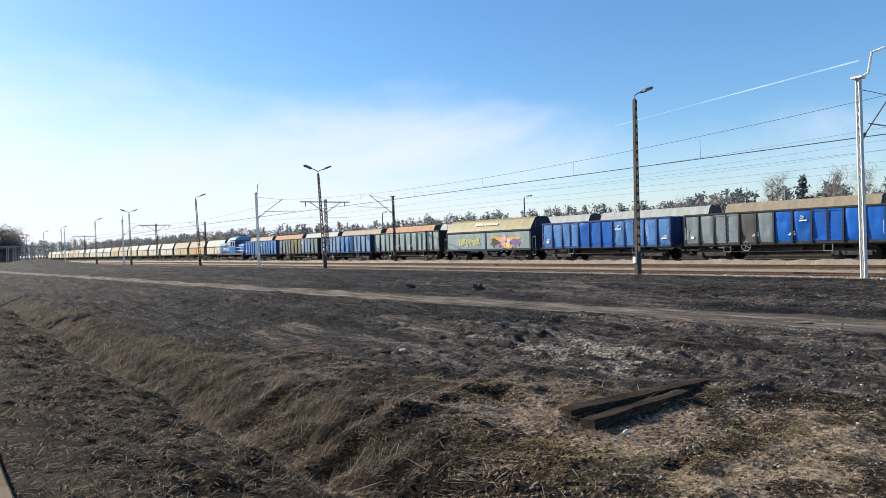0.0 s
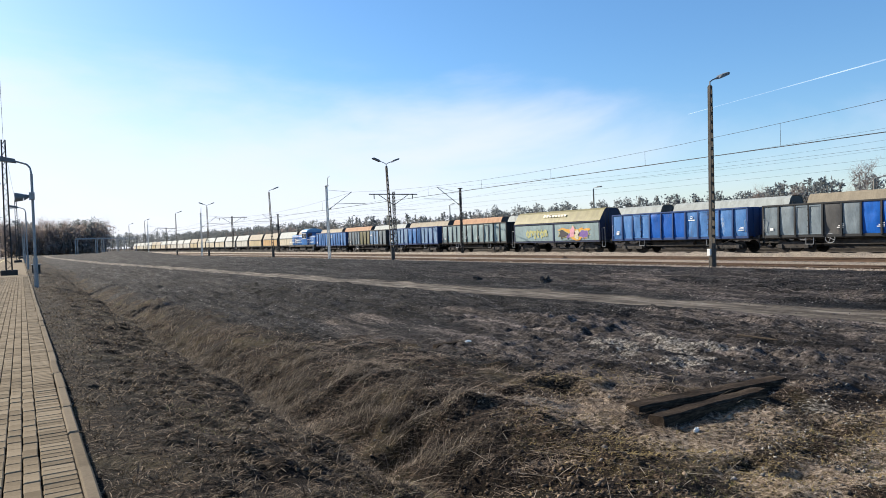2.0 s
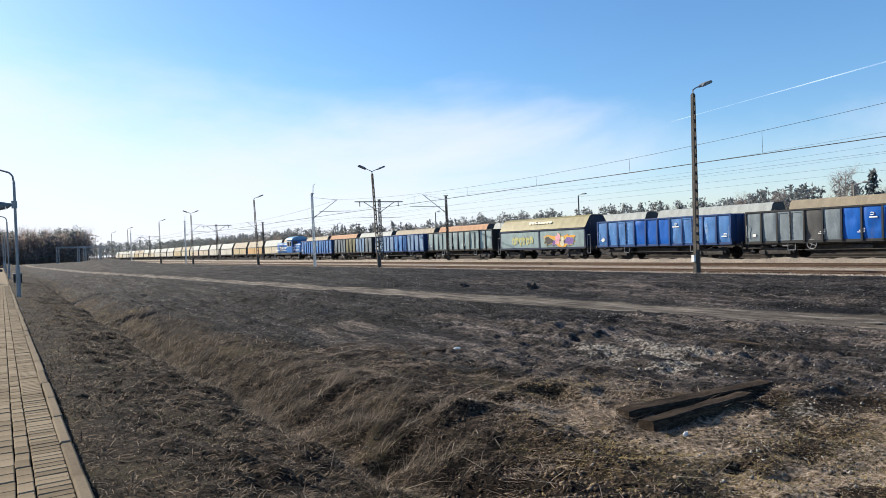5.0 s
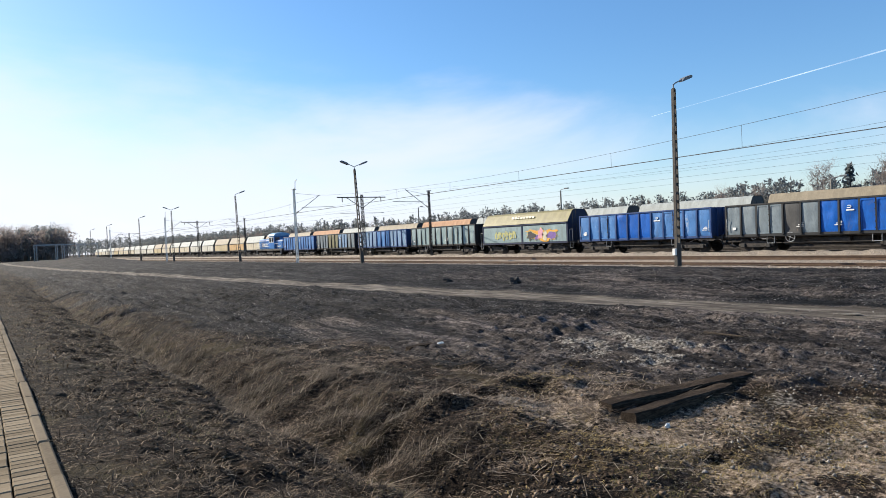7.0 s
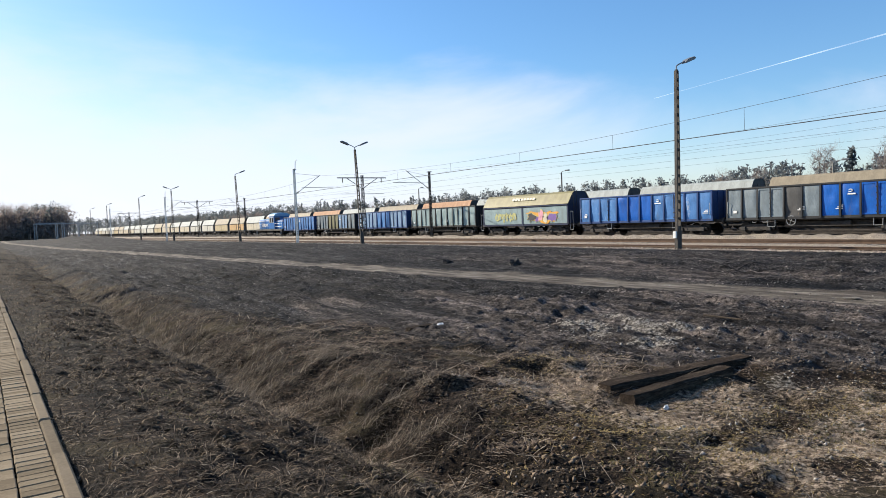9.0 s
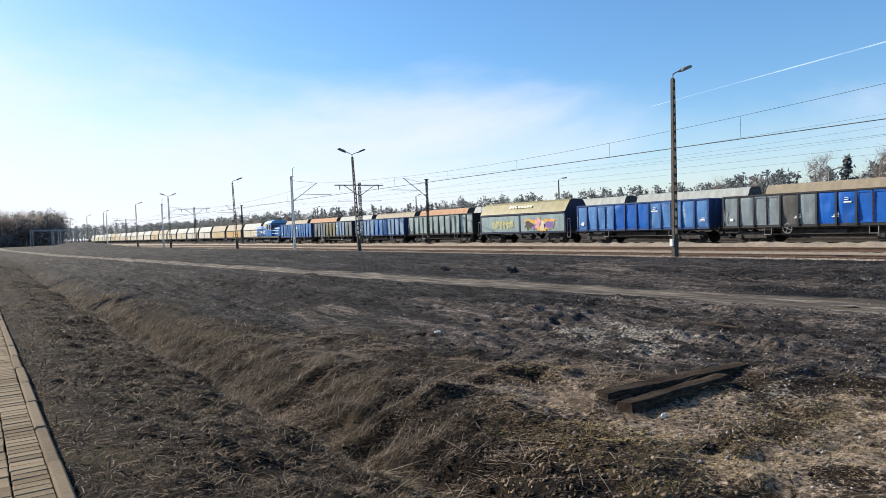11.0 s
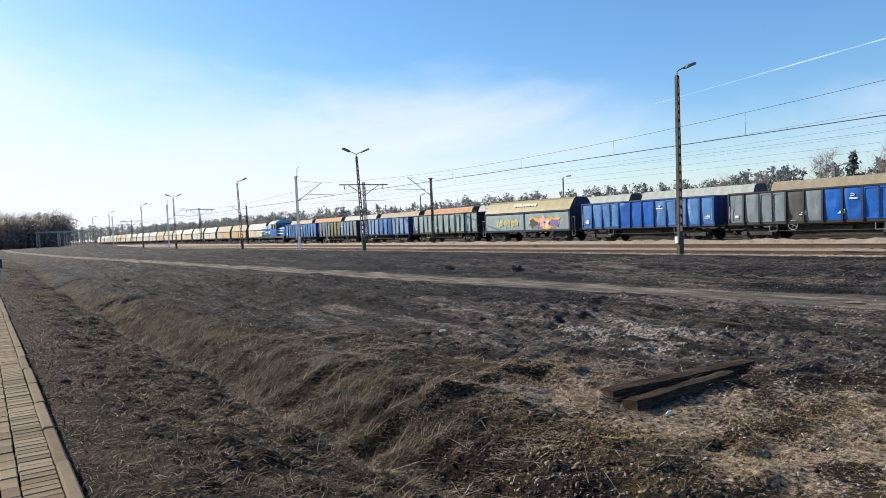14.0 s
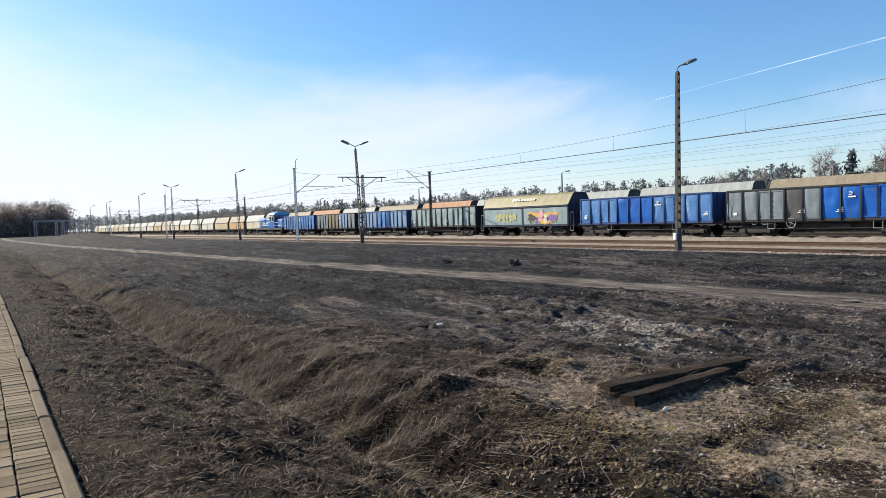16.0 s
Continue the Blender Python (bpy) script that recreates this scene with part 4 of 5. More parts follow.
for y, top in ((69.1, 7.1), (149.6, 6.9), (106, 7.0), (33.1, 5.2), (230, 7.2), (20.5, 7.0)):
    g = thing("yard_lamp", pose(66, y, -0.6), "slim pale lamp post behind the standing wagons", "lamp post", "far lamp posts")
    part("post", rod((0, 0, -0.2), (0, 0, top + 0.6), 0.13, 0.09, 8), CONCRETE, g)
    part("arm", pipe([(0, 0, top + 0.5), (0, -0.1, top + 0.72), (0, -0.9, top + 0.8)], 0.04), STEEL, g)
    part("lamp_head", box(-0.14, 0.14, -1.5, -0.8, top + 0.74, top + 0.9, bevel=0.03), LAMP_HEAD, g)


# ---- overhead line ----
def lattice(h, w0, w1, bm, n=14):
    """A square lattice mast of angle bars and diagonal lacing."""
    r = lambda t: (w0 + (w1 - w0) * t) / 2
    for sx in (-1, 1):
        for sy in (-1, 1):
            beam((sx * r(0), sy * r(0), 0), (sx * r(1), sy * r(1), h), 0.055, 0.055, bm)
    for i in range(n):
        a, b = i / n, (i + 1) / n
        for s in (-1, 1):
            k = 1 if i % 2 else -1
            beam((s * r(a), -k * r(a), h * a), (s * r(b), k * r(b), h * b), 0.03, 0.03, bm)
            beam((-k * r(a), s * r(a), h * a), (k * r(b), s * r(b), h * b), 0.03, 0.03, bm)
    return bm


def cantilever_mast(x, y, z, top, mat, label, reach=3.0, side=1, horn=True, lean=0.0, slim=0.15):
    g = thing("catenary_mast", pose(x, y, z, rx=-lean), label, "catenary mast", "catenary masts")
    h = top - z
    part("mast", lattice(h, slim * 1.25, slim, bmesh.new(), 20), mat, g)
    part("footing", box(-0.35, 0.35, -0.35, 0.35, -0.4, 0.12, bevel=0.04), CONCRETE, g)
    part("cap", box(-0.2, 0.2, -0.2, 0.2, h, h + 0.08), mat, g)
    zc = 5.45
    arm = bmesh.new()
    pipe([(0, 0, zc), (side * reach, 0, zc + 2.1)], 0.035, 6, arm)
    pipe([(side * 0.1, 0, h - 0.4), (side * reach, 0, zc + 2.05)], 0.016, 5, arm)
    pipe([(side * 0.8, 0, zc + 0.75), (side * (reach + 1.6), 0, zc + 0.8)], 0.028, 6, arm)
    part("cantilever", arm, STEEL, g)
    ins = bmesh.new()
    for k in range(4):
        rod((side * (0.15 + 0.08 * k), 0, zc + 0.12 + 0.056 * k), (side * (0.19 + 0.08 * k), 0, zc + 0.15 + 0.056 * k), 0.07, 0.07, 8, ins)
    part("insulator", ins, MUD, g)
    if horn:
        part("horn", pipe([(0, 0, h), (0, -0.35, h + 0.15), (0, -0.5, h + 0.9), (0, -0.95, h + 0.98)], 0.04), mat, g, "bent bracket on the mast head")
    return g


cantilever_mast(28.6, 71.3, -0.75, 7.4, WHITE_STEEL, "whitish lattice catenary mast with a bracket arm", lean=0.8)
cantilever_mast(28.8, 11.5, -0.75, 7.1, WHITE_STEEL, "whitish lattice catenary mast with a bracket arm", slim=0.115)
cantilever_mast(28.4, 134.2, -0.75, 7.4, WHITE_STEEL, "whitish lattice catenary mast with a bracket arm")
cantilever_mast(41.2, 63.8, -0.75, 6.6, DARK_STEEL, "dark slim catenary mast with a bracket arm", 3.0, -1, False, 0.5)
cantilever_mast(41.2, 127.9, -0.75, 6.7, DARK_STEEL, "dark slim catenary mast with a bracket arm", 3.0, -1, False, 0.5)
cantilever_mast(28.4, 200.0, -0.75, 7.4, WHITE_STEEL, "whitish lattice catenary mast with a bracket arm")


def tee_mast(x, y, z, top, left, right, label, lean=0.0):
    g = thing("catenary_mast", pose(x, y, z, rx=-lean), label, "catenary mast", "catenary masts")
    h = top - z
    part("mast", lattice(h, 0.34, 0.24, bmesh.new(), 16), DARK_STEEL, g)
    part("footing", box(-0.35, 0.35, -0.35, 0.35, -0.4, 0.12, bevel=0.04), CONCRETE, g)
    bm = beam((left, 0, h - 0.35), (right, 0, h - 0.35), 0.10, 0.12)
    for e in (left * 0.62, right * 0.62):
        beam((0, 0, h - 1.75), (e, 0, h - 0.4), 0.07, 0.07, bm)
    part("crossbeam", bm, DARK_STEEL, g)
    for e in (left * 0.8, right * 0.8):
        part("insulator", pipe([(e, 0, h - 0.4), (e, 0, h - 0.95)], 0.06), MUD, g)
    part("steady_arm", rod((left * 0.9, 0, h - 2.4), (right * 0.9, 0, h - 2.4), 0.025, 0.025, 5), STEEL, g)
    return g


tee_mast(41.3, 79.9, -0.75, 7.5, -3.5, 3.5, "dark tee-shaped catenary mast between the tracks", 1.2)
tee_mast(41.3, 162, -0.75, 7.9, -3.5, 3.5, "dark tee-shaped catenary mast between the tracks", 1.2)
tee_mast(41.3, 250, -0.75, 7.9, -3.5, 3.5, "dark tee-shaped catenary mast between the tracks")


def wire(x, z, sag, r, supports, label, droppers=0.0):
    """A wire along the track, sagging between its supports; droppers: depth of the hangers below."""
    pts = []
    for a, b in zip(supports, supports[1:]):
        for k in range(12):
            t = k / 12
            pts.append((x, a + (b - a) * t, z - 4 * sag * t * (1 - t)))
    g = thing("overhead_wire", pose(0, 0, 0), label, "overhead wire", "overhead wires", "structure")
    part("wire", pipe(pts, r, 4), WIRE, g)
    if droppers:
        for a, b in zip(supports, supports[1:]):
            for k in range(1, 7):
                t = k / 7
                zz = z - 4 * sag * t * (1 - t)
                part("dropper", rod((x, a + (b - a) * t, zz), (x, a + (b - a) * t, droppers), 0.008, 0.008, 4), WIRE, g)
    return g


SUP = [-50, 11.5, 71.2, 134.2, 200, 270, 340]
wire(31.5, 6.75, 0.95, 0.011, SUP, "sagging messenger wire over the nearest track", 5.18)
wire(31.4, 5.16, 0.02, 0.026, SUP, "thick contact wire over the nearest track")
SUP2 = [-50, 5, 63.8, 127.9, 190, 260, 340]
for x, z in ((38.0, 6.7), (44.6, 6.9), (50.7, 7.0)):
    wire(x, z, 0.8, 0.007, SUP2, "thin messenger wire over the yard tracks")
    wire(x, 5.2, 0.03, 0.008, SUP2, "thin contact wire over the yard tracks")


# ---- things on the platform ----
def platform_lamp(y, speaker, label):
    g = thing("platform_lamp", pose(0.58 - 0.006 * y, y, -0.15), label, "lamp post", "platform lamp posts")
    part("sleeve", rod((0, 0, 0), (0, 0, 1.3), 0.085, 0.085, 12), STEEL, g)
    part("post", rod((0, 0, 1.3), (0, 0, 4.7), 0.055, 0.05, 12), STEEL, g)
    part("arm", pipe([(0, 0, 4.7), (-0.04, 0, 4.95), (-0.15, 0, 5.08), (-0.55, 0, 5.2)], 0.035, 8), STEEL, g)
    part("lamp_head", prism_y([(-0.5, 5.12), (-0.55, 5.28), (-1.15, 5.40), (-1.25, 5.30), (-1.2, 5.2)], -0.12, 0.12), LAMP_HEAD, g, "long dark grey lamp head")
    if speaker:
        bm = rod((-0.12, 0, 3.80), (-0.32, 0, 3.75), 0.06, 0.14, 12)
        rod((-0.32, 0, 3.75), (-0.62, 0, 3.75), 0.14, 0.19, 12, bm)
        part("loudspeaker", bm, LAMP_HEAD, g, "dark horn loudspeaker")
        part("clamp", box(-0.12, 0.08, -0.08, 0.08, 3.65, 3.95, bevel=0.01), STEEL, g)
    return g


for i, y in enumerate((32.5, 66, 100, 134, 168)):
    platform_lamp(y, i == 0, "grey steel platform lamp with long head and loudspeaker" if i == 0 else "grey steel platform lamp with long head")
for y in (50.0, 108.0, 170.0):
    g = thing("catenary_mast", pose(-0.85, y, 0), "lattice steel catenary mast on a bolted base", "catenary mast", "platform masts")
    part("mast", lattice(8.3, 0.32, 0.19, bmesh.new(), 26), DARK_STEEL, g)
    part("base", box(-0.45, 0.45, -0.45, 0.45, -0.05, 0.32, bevel=0.04), DARK_STEEL, g)
    part("bracket", pipe([(-0.2, 0, 7.2), (-1.6, 0, 7.2)], 0.04), STEEL, g)
    part("cantilever", pipe([(-0.2, 0, 5.6), (-1.2, 0, 5.9), (-5.0, 0, 6.9)], 0.035), STEEL, g)
for x, z in ((-5.9, 5.3), (-5.9, 6.6), (-10.4, 5.3), (-10.4, 6.6)):
    wire(x, z, 0.03 if z < 6 else 0.9, 0.012, [-50, -8, 50, 108, 170, 260], "thin overhead wire beside the platform")
feeder = thing("overhead_wire", pose(0, 0, 0), "thin feeder wire over the platform", "overhead wire", "overhead wires", "structure")
part("wire", pipe([(-0.85 + 0.0177 * (50 - y), y, 8.32 - 0.25 * (1 - ((y - 21) / 29) ** 2)) for y in range(-8, 51, 2)], 0.011, 4), WIRE, feeder)
part("wire", pipe([(-0.85, 50, 8.32), (-0.85, 79, 8.05), (-0.85, 108, 8.32), (-0.85, 139, 8.05), (-0.85, 170, 8.32)], 0.011, 4), WIRE, feeder)

track(-6.0, -50, 420, "ballasted main line track beside the platform")
track(-10.5, -50, 420, "ballasted main line track beside the platform")
# From the third track on, dark ties and rails imitate shade under wagons.
for i, x in enumerate(TRACKS):
    track(x, -60, 560, "rusty rails on pale concrete sleepers, coloured dark where wagons shade them, in ballast", (6, 150) if i == 0 else None, SLEEPER if i < 2 else SLEEPER_WOOD)


# ---- timber sleepers lying on the earth ----
def old_sleeper(a, b, z, tilt, label):
    a, b = Vector((*a, z[0])), Vector((*b, z[1]))
    d = b - a
    g = bmesh.new()
    n = 12
    rng = random.Random(label)
    rings = []
    for i in range(n + 1):
        t = i / n * d.length
        rings.append([g.verts.new((t, sx * 0.10 + rng.uniform(-0.008, 0.008), sz + rng.uniform(-0.008, 0.008))) for sx, sz in ((-1, -0.03), (1, -0.03), (1.0, 0.095), (0.85, 0.115), (-0.85, 0.115), (-1.0, 0.095))])
    for r0, r1 in zip(rings, rings[1:]):
        for i in range(6):
            g.faces.new((r0[i], r0[(i + 1) % 6], r1[(i + 1) % 6], r1[i]))
    g.faces.new(rings[0][::-1])
    g.faces.new(rings[-1])
    bmesh.ops.recalc_face_normals(g, faces=g.faces[:])
    ob = part("timber_sleeper", g, SLEEPER_WOOD)
    ob.matrix_world = Matrix.Translation(a) @ d.to_track_quat("X", "Z").to_matrix().to_4x4() @ pose(0, 0, 0, tilt)
    return tagged(ob, label, "timber", "old sleepers")


old_sleeper((5.52, 5.24), (7.85, 5.06), (-0.57, -0.56), 3, "tarred dark timber sleeper, the longer of two, lying on bare earth")
old_sleeper((5.44, 4.84), (7.20, 4.90), (-0.60, -0.58), -4, "worn dark timber sleeper half sunk in bare earth")


# ---- graffiti and emblems on the wagons (plain shapes) ----
def patch(parent, name, outline, x, mat, label):
    """A flat painted patch, outline in y, z, on a side that faces -x."""
    bm = bmesh.new()
    bm.faces.new([bm.verts.new((x, a, b)) for a, b in outline])
    bmesh.ops.recalc_face_normals(bm, faces=bm.faces[:])
    bmesh.ops.solidify(bm, geom=bm.faces[:], thickness=0.004)
    return part(name, bm, mat, parent, label)


def blob(cy, cz, ry, rz, seed, n=18, low=0.82):
    """A ragged outline; a low value draws it in to spikes."""
    rng = random.Random(seed)
    radii = [rng.uniform(low, 1.1) for _ in range(n)]
    return [(cy + ry * math.cos(a) * r, cz + rz * math.sin(a) * r) for a, r in zip(np.linspace(0, 2 * math.pi, n, endpoint=False), radii)]


def spray(name, c):
    return material(name, [tone(c, 0.7), c, tone(c, 1.1)], 2, 12, 0.6, bump=0)


G_YELLOW, G_ORANGE, G_PURPLE = spray("spray_yellow", (0.40, 0.39, 0.17)), spray("spray_orange", (0.62, 0.30, 0.05)), spray("spray_purple", (0.17, 0.10, 0.30))
G_PINK, G_DARK, G_PALE = spray("spray_pink", (0.62, 0.30, 0.36)), spray("spray_dark", (0.05, 0.045, 0.05)), spray("spray_pale", (0.55, 0.50, 0.38))
gx = -1.515
for i in range(6):
    patch(graffiti_wagon, "graffiti", blob(3.9 - 0.55 * i, 1.85 + 0.06 * (i % 2), 0.36, 0.46, 60 + i, 13, 0.5), gx - 0.012, G_YELLOW, "yellow sprayed letter-like shape")
    patch(graffiti_wagon, "graffiti", blob(3.85 - 0.55 * i, 1.82, 0.13, 0.24, 80 + i, 9, 0.4), gx - 0.018, TEAL, "bare teal inside of a sprayed shape")
patch(graffiti_wagon, "graffiti", blob(-2.9, 1.83, 2.6, 0.62, 71, 34, 0.55), gx - 0.010, G_ORANGE, "orange sprayed ground")
for i, (cy, cz, ry, rz, mt) in enumerate(((-1.3, 1.75, 0.75, 0.5, G_DARK), (-2.6, 1.9, 0.5, 0.55, G_PINK), (-3.2, 1.7, 0.45, 0.42, G_PALE), (-4.3, 1.75, 0.85, 0.5, G_PURPLE), (-2.1, 1.6, 0.3, 0.35, G_PURPLE))):
    patch(graffiti_wagon, "graffiti", blob(cy, cz, ry * 1.14, rz * 1.14, 90 + i, 15, 0.45), gx - 0.014, G_YELLOW, "yellow sprayed outline")
    patch(graffiti_wagon, "graffiti", blob(cy, cz, ry, rz, 90 + i, 15, 0.45), gx - 0.020, mt, "sprayed colour shape")
roof_mark = bmesh.new()
for i in range(8):
    a = Vector((-1.235, 1.6 - 0.42 * i, 3.42))
    box(-0.012, 0.0, -0.16, 0.16, 0.0, 0.22 if i > 2 else 0.28, roof_mark)
    bmesh.ops.rotate(roof_mark, verts=roof_mark.verts[-8:], cent=(0, 0, 0), matrix=Matrix.Rotation(radians(30), 3, "Y"))
    bmesh.ops.translate(roof_mark, verts=roof_mark.verts[-8:], vec=a)
part("emblem", roof_mark, G_PALE, graffiti_wagon, "row of white bars on the roof")

# ---- kerb and paving bricks ----
kerb_mesh = None
for i in range(60):
    if kerb_mesh is None:
        ob = part("kerbstone", box(0.255, 0.335, 0.006, 0.994, -0.28, 0.012, bevel=0.012), KERB, platform)
        kerb_mesh = ob.data
    else:
        ob = new("kerbstone", kerb_mesh)
        ob.parent = platform
    ob.location = (random.uniform(-0.006, 0.006), 1.0 + i, random.uniform(-0.006, 0.006))
part("far_kerb", box(0.255, 0.335, 61.0, PLAT_Y1, -0.28, 0.012), KERB, platform)
part("near_kerb", box(0.255, 0.335, PLAT_Y0, 0.99, -0.28, 0.012), KERB, platform)
part("far_paving", box(PLAT_X0, 0.25, 46.0, PLAT_Y1, -0.06, 0.0), BRICK, platform)


def brick_mesh(sx, sy):
    bm = box(-sx / 2, sx / 2, -sy / 2, sy / 2, -0.05, 0.0, bevel=0.006)
    me = bpy.data.meshes.new("brick")
    bm.to_mesh(me)
    bm.free()
    me.materials.append(BRICK)
    return me


long_brick, cross_brick = brick_mesh(0.092, 0.192), brick_mesh(0.192, 0.092)
fv, ff = [], []


def lay_brick(x, y, sx, sy, mesh, single):
    dz = random.gauss(0, 0.0018)
    if single:
        ob = new("brick", mesh)
        ob.parent = platform
        ob.location = (x + random.gauss(0, 0.0015), y + random.gauss(0, 0.002), dz)
        ob.rotation_euler = (random.gauss(0, 0.006), random.gauss(0, 0.006), random.gauss(0, 0.008))
        return
    k = len(fv)
    for z, s in ((-0.02, 0.5), (dz - 0.005, 0.5), (dz, 0.44)):
        fv.extend(((x - sx * s, y - sy * s, z), (x + sx * s, y - sy * s, z), (x + sx * s, y + sy * s, z), (x - sx * s, y + sy * s, z)))
    for q in (0, 4):
        for i in range(4):
            ff.append((k + q + i, k + q + (i + 1) % 4, k + q + 4 + (i + 1) % 4, k + q + 4 + i))
    ff.append((k + 8, k + 9, k + 10, k + 11))


yy = -11.9
while yy < 46:
    lay_brick(0.152, yy + 0.05, 0.192, 0.092, cross_brick, 4.0 < yy < 8.5)
    yy += 0.1
for c in range(36):
    x = 0.002 - 0.1 * c
    yy = -11.9 + (0.1 if c % 2 else 0.0)
    while yy < 46:
        if x > PLAT_X0 + 0.05:
            lay_brick(x, yy + 0.1, 0.092, 0.192, long_brick, c < 12 and 4.0 < yy < 8.2)
        yy += 0.2
tagged(mesh_from("paving", fv, ff, BRICK_FAR, platform), kind="stuff")

# ---- dry grass, straw and stones ----
rng = np.random.RandomState(7)
STRAW = material("dry_straw", [(0.006, 0.0042, 0.0029), (0.023, 0.0165, 0.0112), (0.080, 0.058, 0.039), (0.31, 0.238, 0.165)], 5, 30, 0.9, island=True, per_object=0.5, bump=0, contrast=0.6)
PALE_STRAW = material("pale_straw", [(0.026, 0.020, 0.0155), (0.095, 0.076, 0.058), (0.40, 0.345, 0.275)], 4, 30, 0.9, island=True, per_object=0.5, bump=0, contrast=0.6)
MAUVE_STRAW = material("reddish_dead_grass", [(0.014, 0.0105, 0.0082), (0.058, 0.0448, 0.035), (0.225, 0.188, 0.149)], 2.5, 30, 0.9, island=True, per_object=0.5, bump=0, contrast=0.6)
SAND_STRAW = material("bleached_litter", [(0.050, 0.036, 0.025), (0.18, 0.138, 0.098), (0.48, 0.395, 0.305)], 3, 30, 0.9, island=True, per_object=0.5, bump=0, contrast=0.6)
OCHRE = material("ochre_moss_grass", [(0.06, 0.043, 0.015), (0.17, 0.124, 0.046), (0.32, 0.24, 0.10)], 3, 30, 0.9, island=True, per_object=0.5, bump=0, contrast=0.6)
LITTER = material("straw_litter", [(0.030, 0.021, 0.015), (0.115, 0.083, 0.058), (0.32, 0.25, 0.185)], 3, 30, 0.9, island=True, per_object=0.5, bump=0, contrast=0.6)
backlit(STRAW, 0.3)
backlit(PALE_STRAW, 0.4)
backlit(MAUVE_STRAW, 0.4)
MOSS = material("dull_green_grass", [(0.03, 0.028, 0.009), (0.075, 0.068, 0.020), (0.14, 0.118, 0.04)], 2, 30, 0.9, island=True, per_object=0.4, bump=0, contrast=0.6)


def blades(name, x, y, length, rise, width, mat, label, bend=0.35, aim=None, z0=0.0):
    """Bent blades: rise 0 lies flat, 1 stands upright."""
    n = len(x)
    z = height(x, y) + z0
    a = rng.rand(n) * 2 * math.pi if aim is None else aim + rng.randn(n) * 0.7
    dx, dy = np.cos(a), np.sin(a)
    up = np.clip(rise + rng.randn(n) * 0.15, 0.04, 1.0)
    flat = np.sqrt(1 - up * up)
    w = width * (0.6 + 0.8 * rng.rand(n)) * np.minimum(0.6 + np.hypot(x, y) / 9, 2.0)
    px, py = -dy * w / 2, dx * w / 2
    b0 = np.stack([x, y, z - 0.01], -1)
    mid = b0 + np.stack([dx * flat * length * 0.55, dy * flat * length * 0.55, up * length * 0.6], -1)
    tip = mid + np.stack([dx * (flat + bend) * length * 0.5, dy * (flat + bend) * length * 0.5, (up - bend) * length * 0.4], -1)
    side = np.stack([px, py, np.zeros(n)], -1)
    v = np.stack([b0 - side, b0 + side, mid + side * 0.8, mid - side * 0.8, tip], 1).reshape(-1, 3)
    k = (np.arange(n) * 5)[:, None]
    faces = np.concatenate([k + np.array([[0, 1, 2]]), k + np.array([[0, 2, 3]]), k + np.array([[3, 2, 4]])], 1).reshape(-1, 3)
    me = bpy.data.meshes.new(name)
    me.vertices.add(len(v))
    me.vertices.foreach_set("co", v.ravel())
    me.loops.add(faces.size)
    me.loops.foreach_set("vertex_index", faces.ravel().astype(np.int32))
    me.polygons.add(len(faces))
    me.polygons.foreach_set("loop_start", np.arange(0, faces.size, 3))
    me.update(calc_edges=True)
    me.materials.append(mat)
    return tagged(new(name, me), label, "dry grass", kind="stuff")


def scatter(n, x0, x1, y0, y1):
    y = y0 * np.exp(rng.rand(n) * math.log(y1 / y0))
    return x0 + (x1 - x0) * rng.rand(n), y


def keep(x, y, chance):
    k = rng.rand(len(x)) < chance
    return x[k], y[k]


def tufts(name, x, y, count, spread_m, length, rise, width, mat, label, bend=0.35):
    """Clumps of blades that splay outwards."""
    k = np.repeat(np.arange(len(x)), count)
    a = rng.rand(len(k)) * 6.283
    size = (0.5 + rng.rand(len(x)))[k]
    r = spread_m * size * np.sqrt(rng.rand(len(k)))
    blades(name, x[k] + np.cos(a) * r, y[k] + np.sin(a) * r, rng.uniform(*length, len(k)) * size, rise, width, mat, label, bend, aim=a)


x, y = scatter(10500, 0.36, 3.0, 2.6, 60)
x, y = keep(x, y, np.clip(0.7 + 0.6 * grid_noise(x, y, 0.5, 51), 0.05, 1) * (1 - 0.7 * step(-0.5, -0.1, x - ditch_x(y))))
tufts("dead_grass", x, y, 13, 0.07, (0.03, 0.12), 0.34, 0.0068, STRAW, "matted tufts of dead grass beside the platform")
x, y = scatter(42000, 0.36, 3.0, 2.6, 40)
x, y = keep(x, y, np.clip(0.35 + 0.7 * grid_noise(x, y, 0.25, 56), 0, 1))
blades("bleached_grass", x, y, rng.uniform(0.03, 0.12, len(x)), 0.14, 0.0055, PALE_STRAW, "bleached straw lying over the dead grass")
x, y = scatter(11000, 3.0, 10.0, 2.4, 26)
x, y = keep(x, y, np.clip((1 - step(-0.8, 1.0, x - brown_edge(y))) * (0.45 + 0.8 * grid_noise(x, y, 0.6, 52)), 0, 1))
half = len(x) // 2
tufts("dead_grass", x[:half], y[:half], 10, 0.06, (0.025, 0.09), 0.3, 0.005, MAUVE_STRAW, "thin dead grass on the brown earth")
tufts("bleached_grass", x[half:], y[half:], 10, 0.07, (0.025, 0.09), 0.2, 0.0045, PALE_STRAW, "thin bleached grass on the brown earth")
x, y = scatter(185000, -0.35, 2.0, 5.2, 80)
x = x + ditch_x(y)
d = x - ditch_x(y)
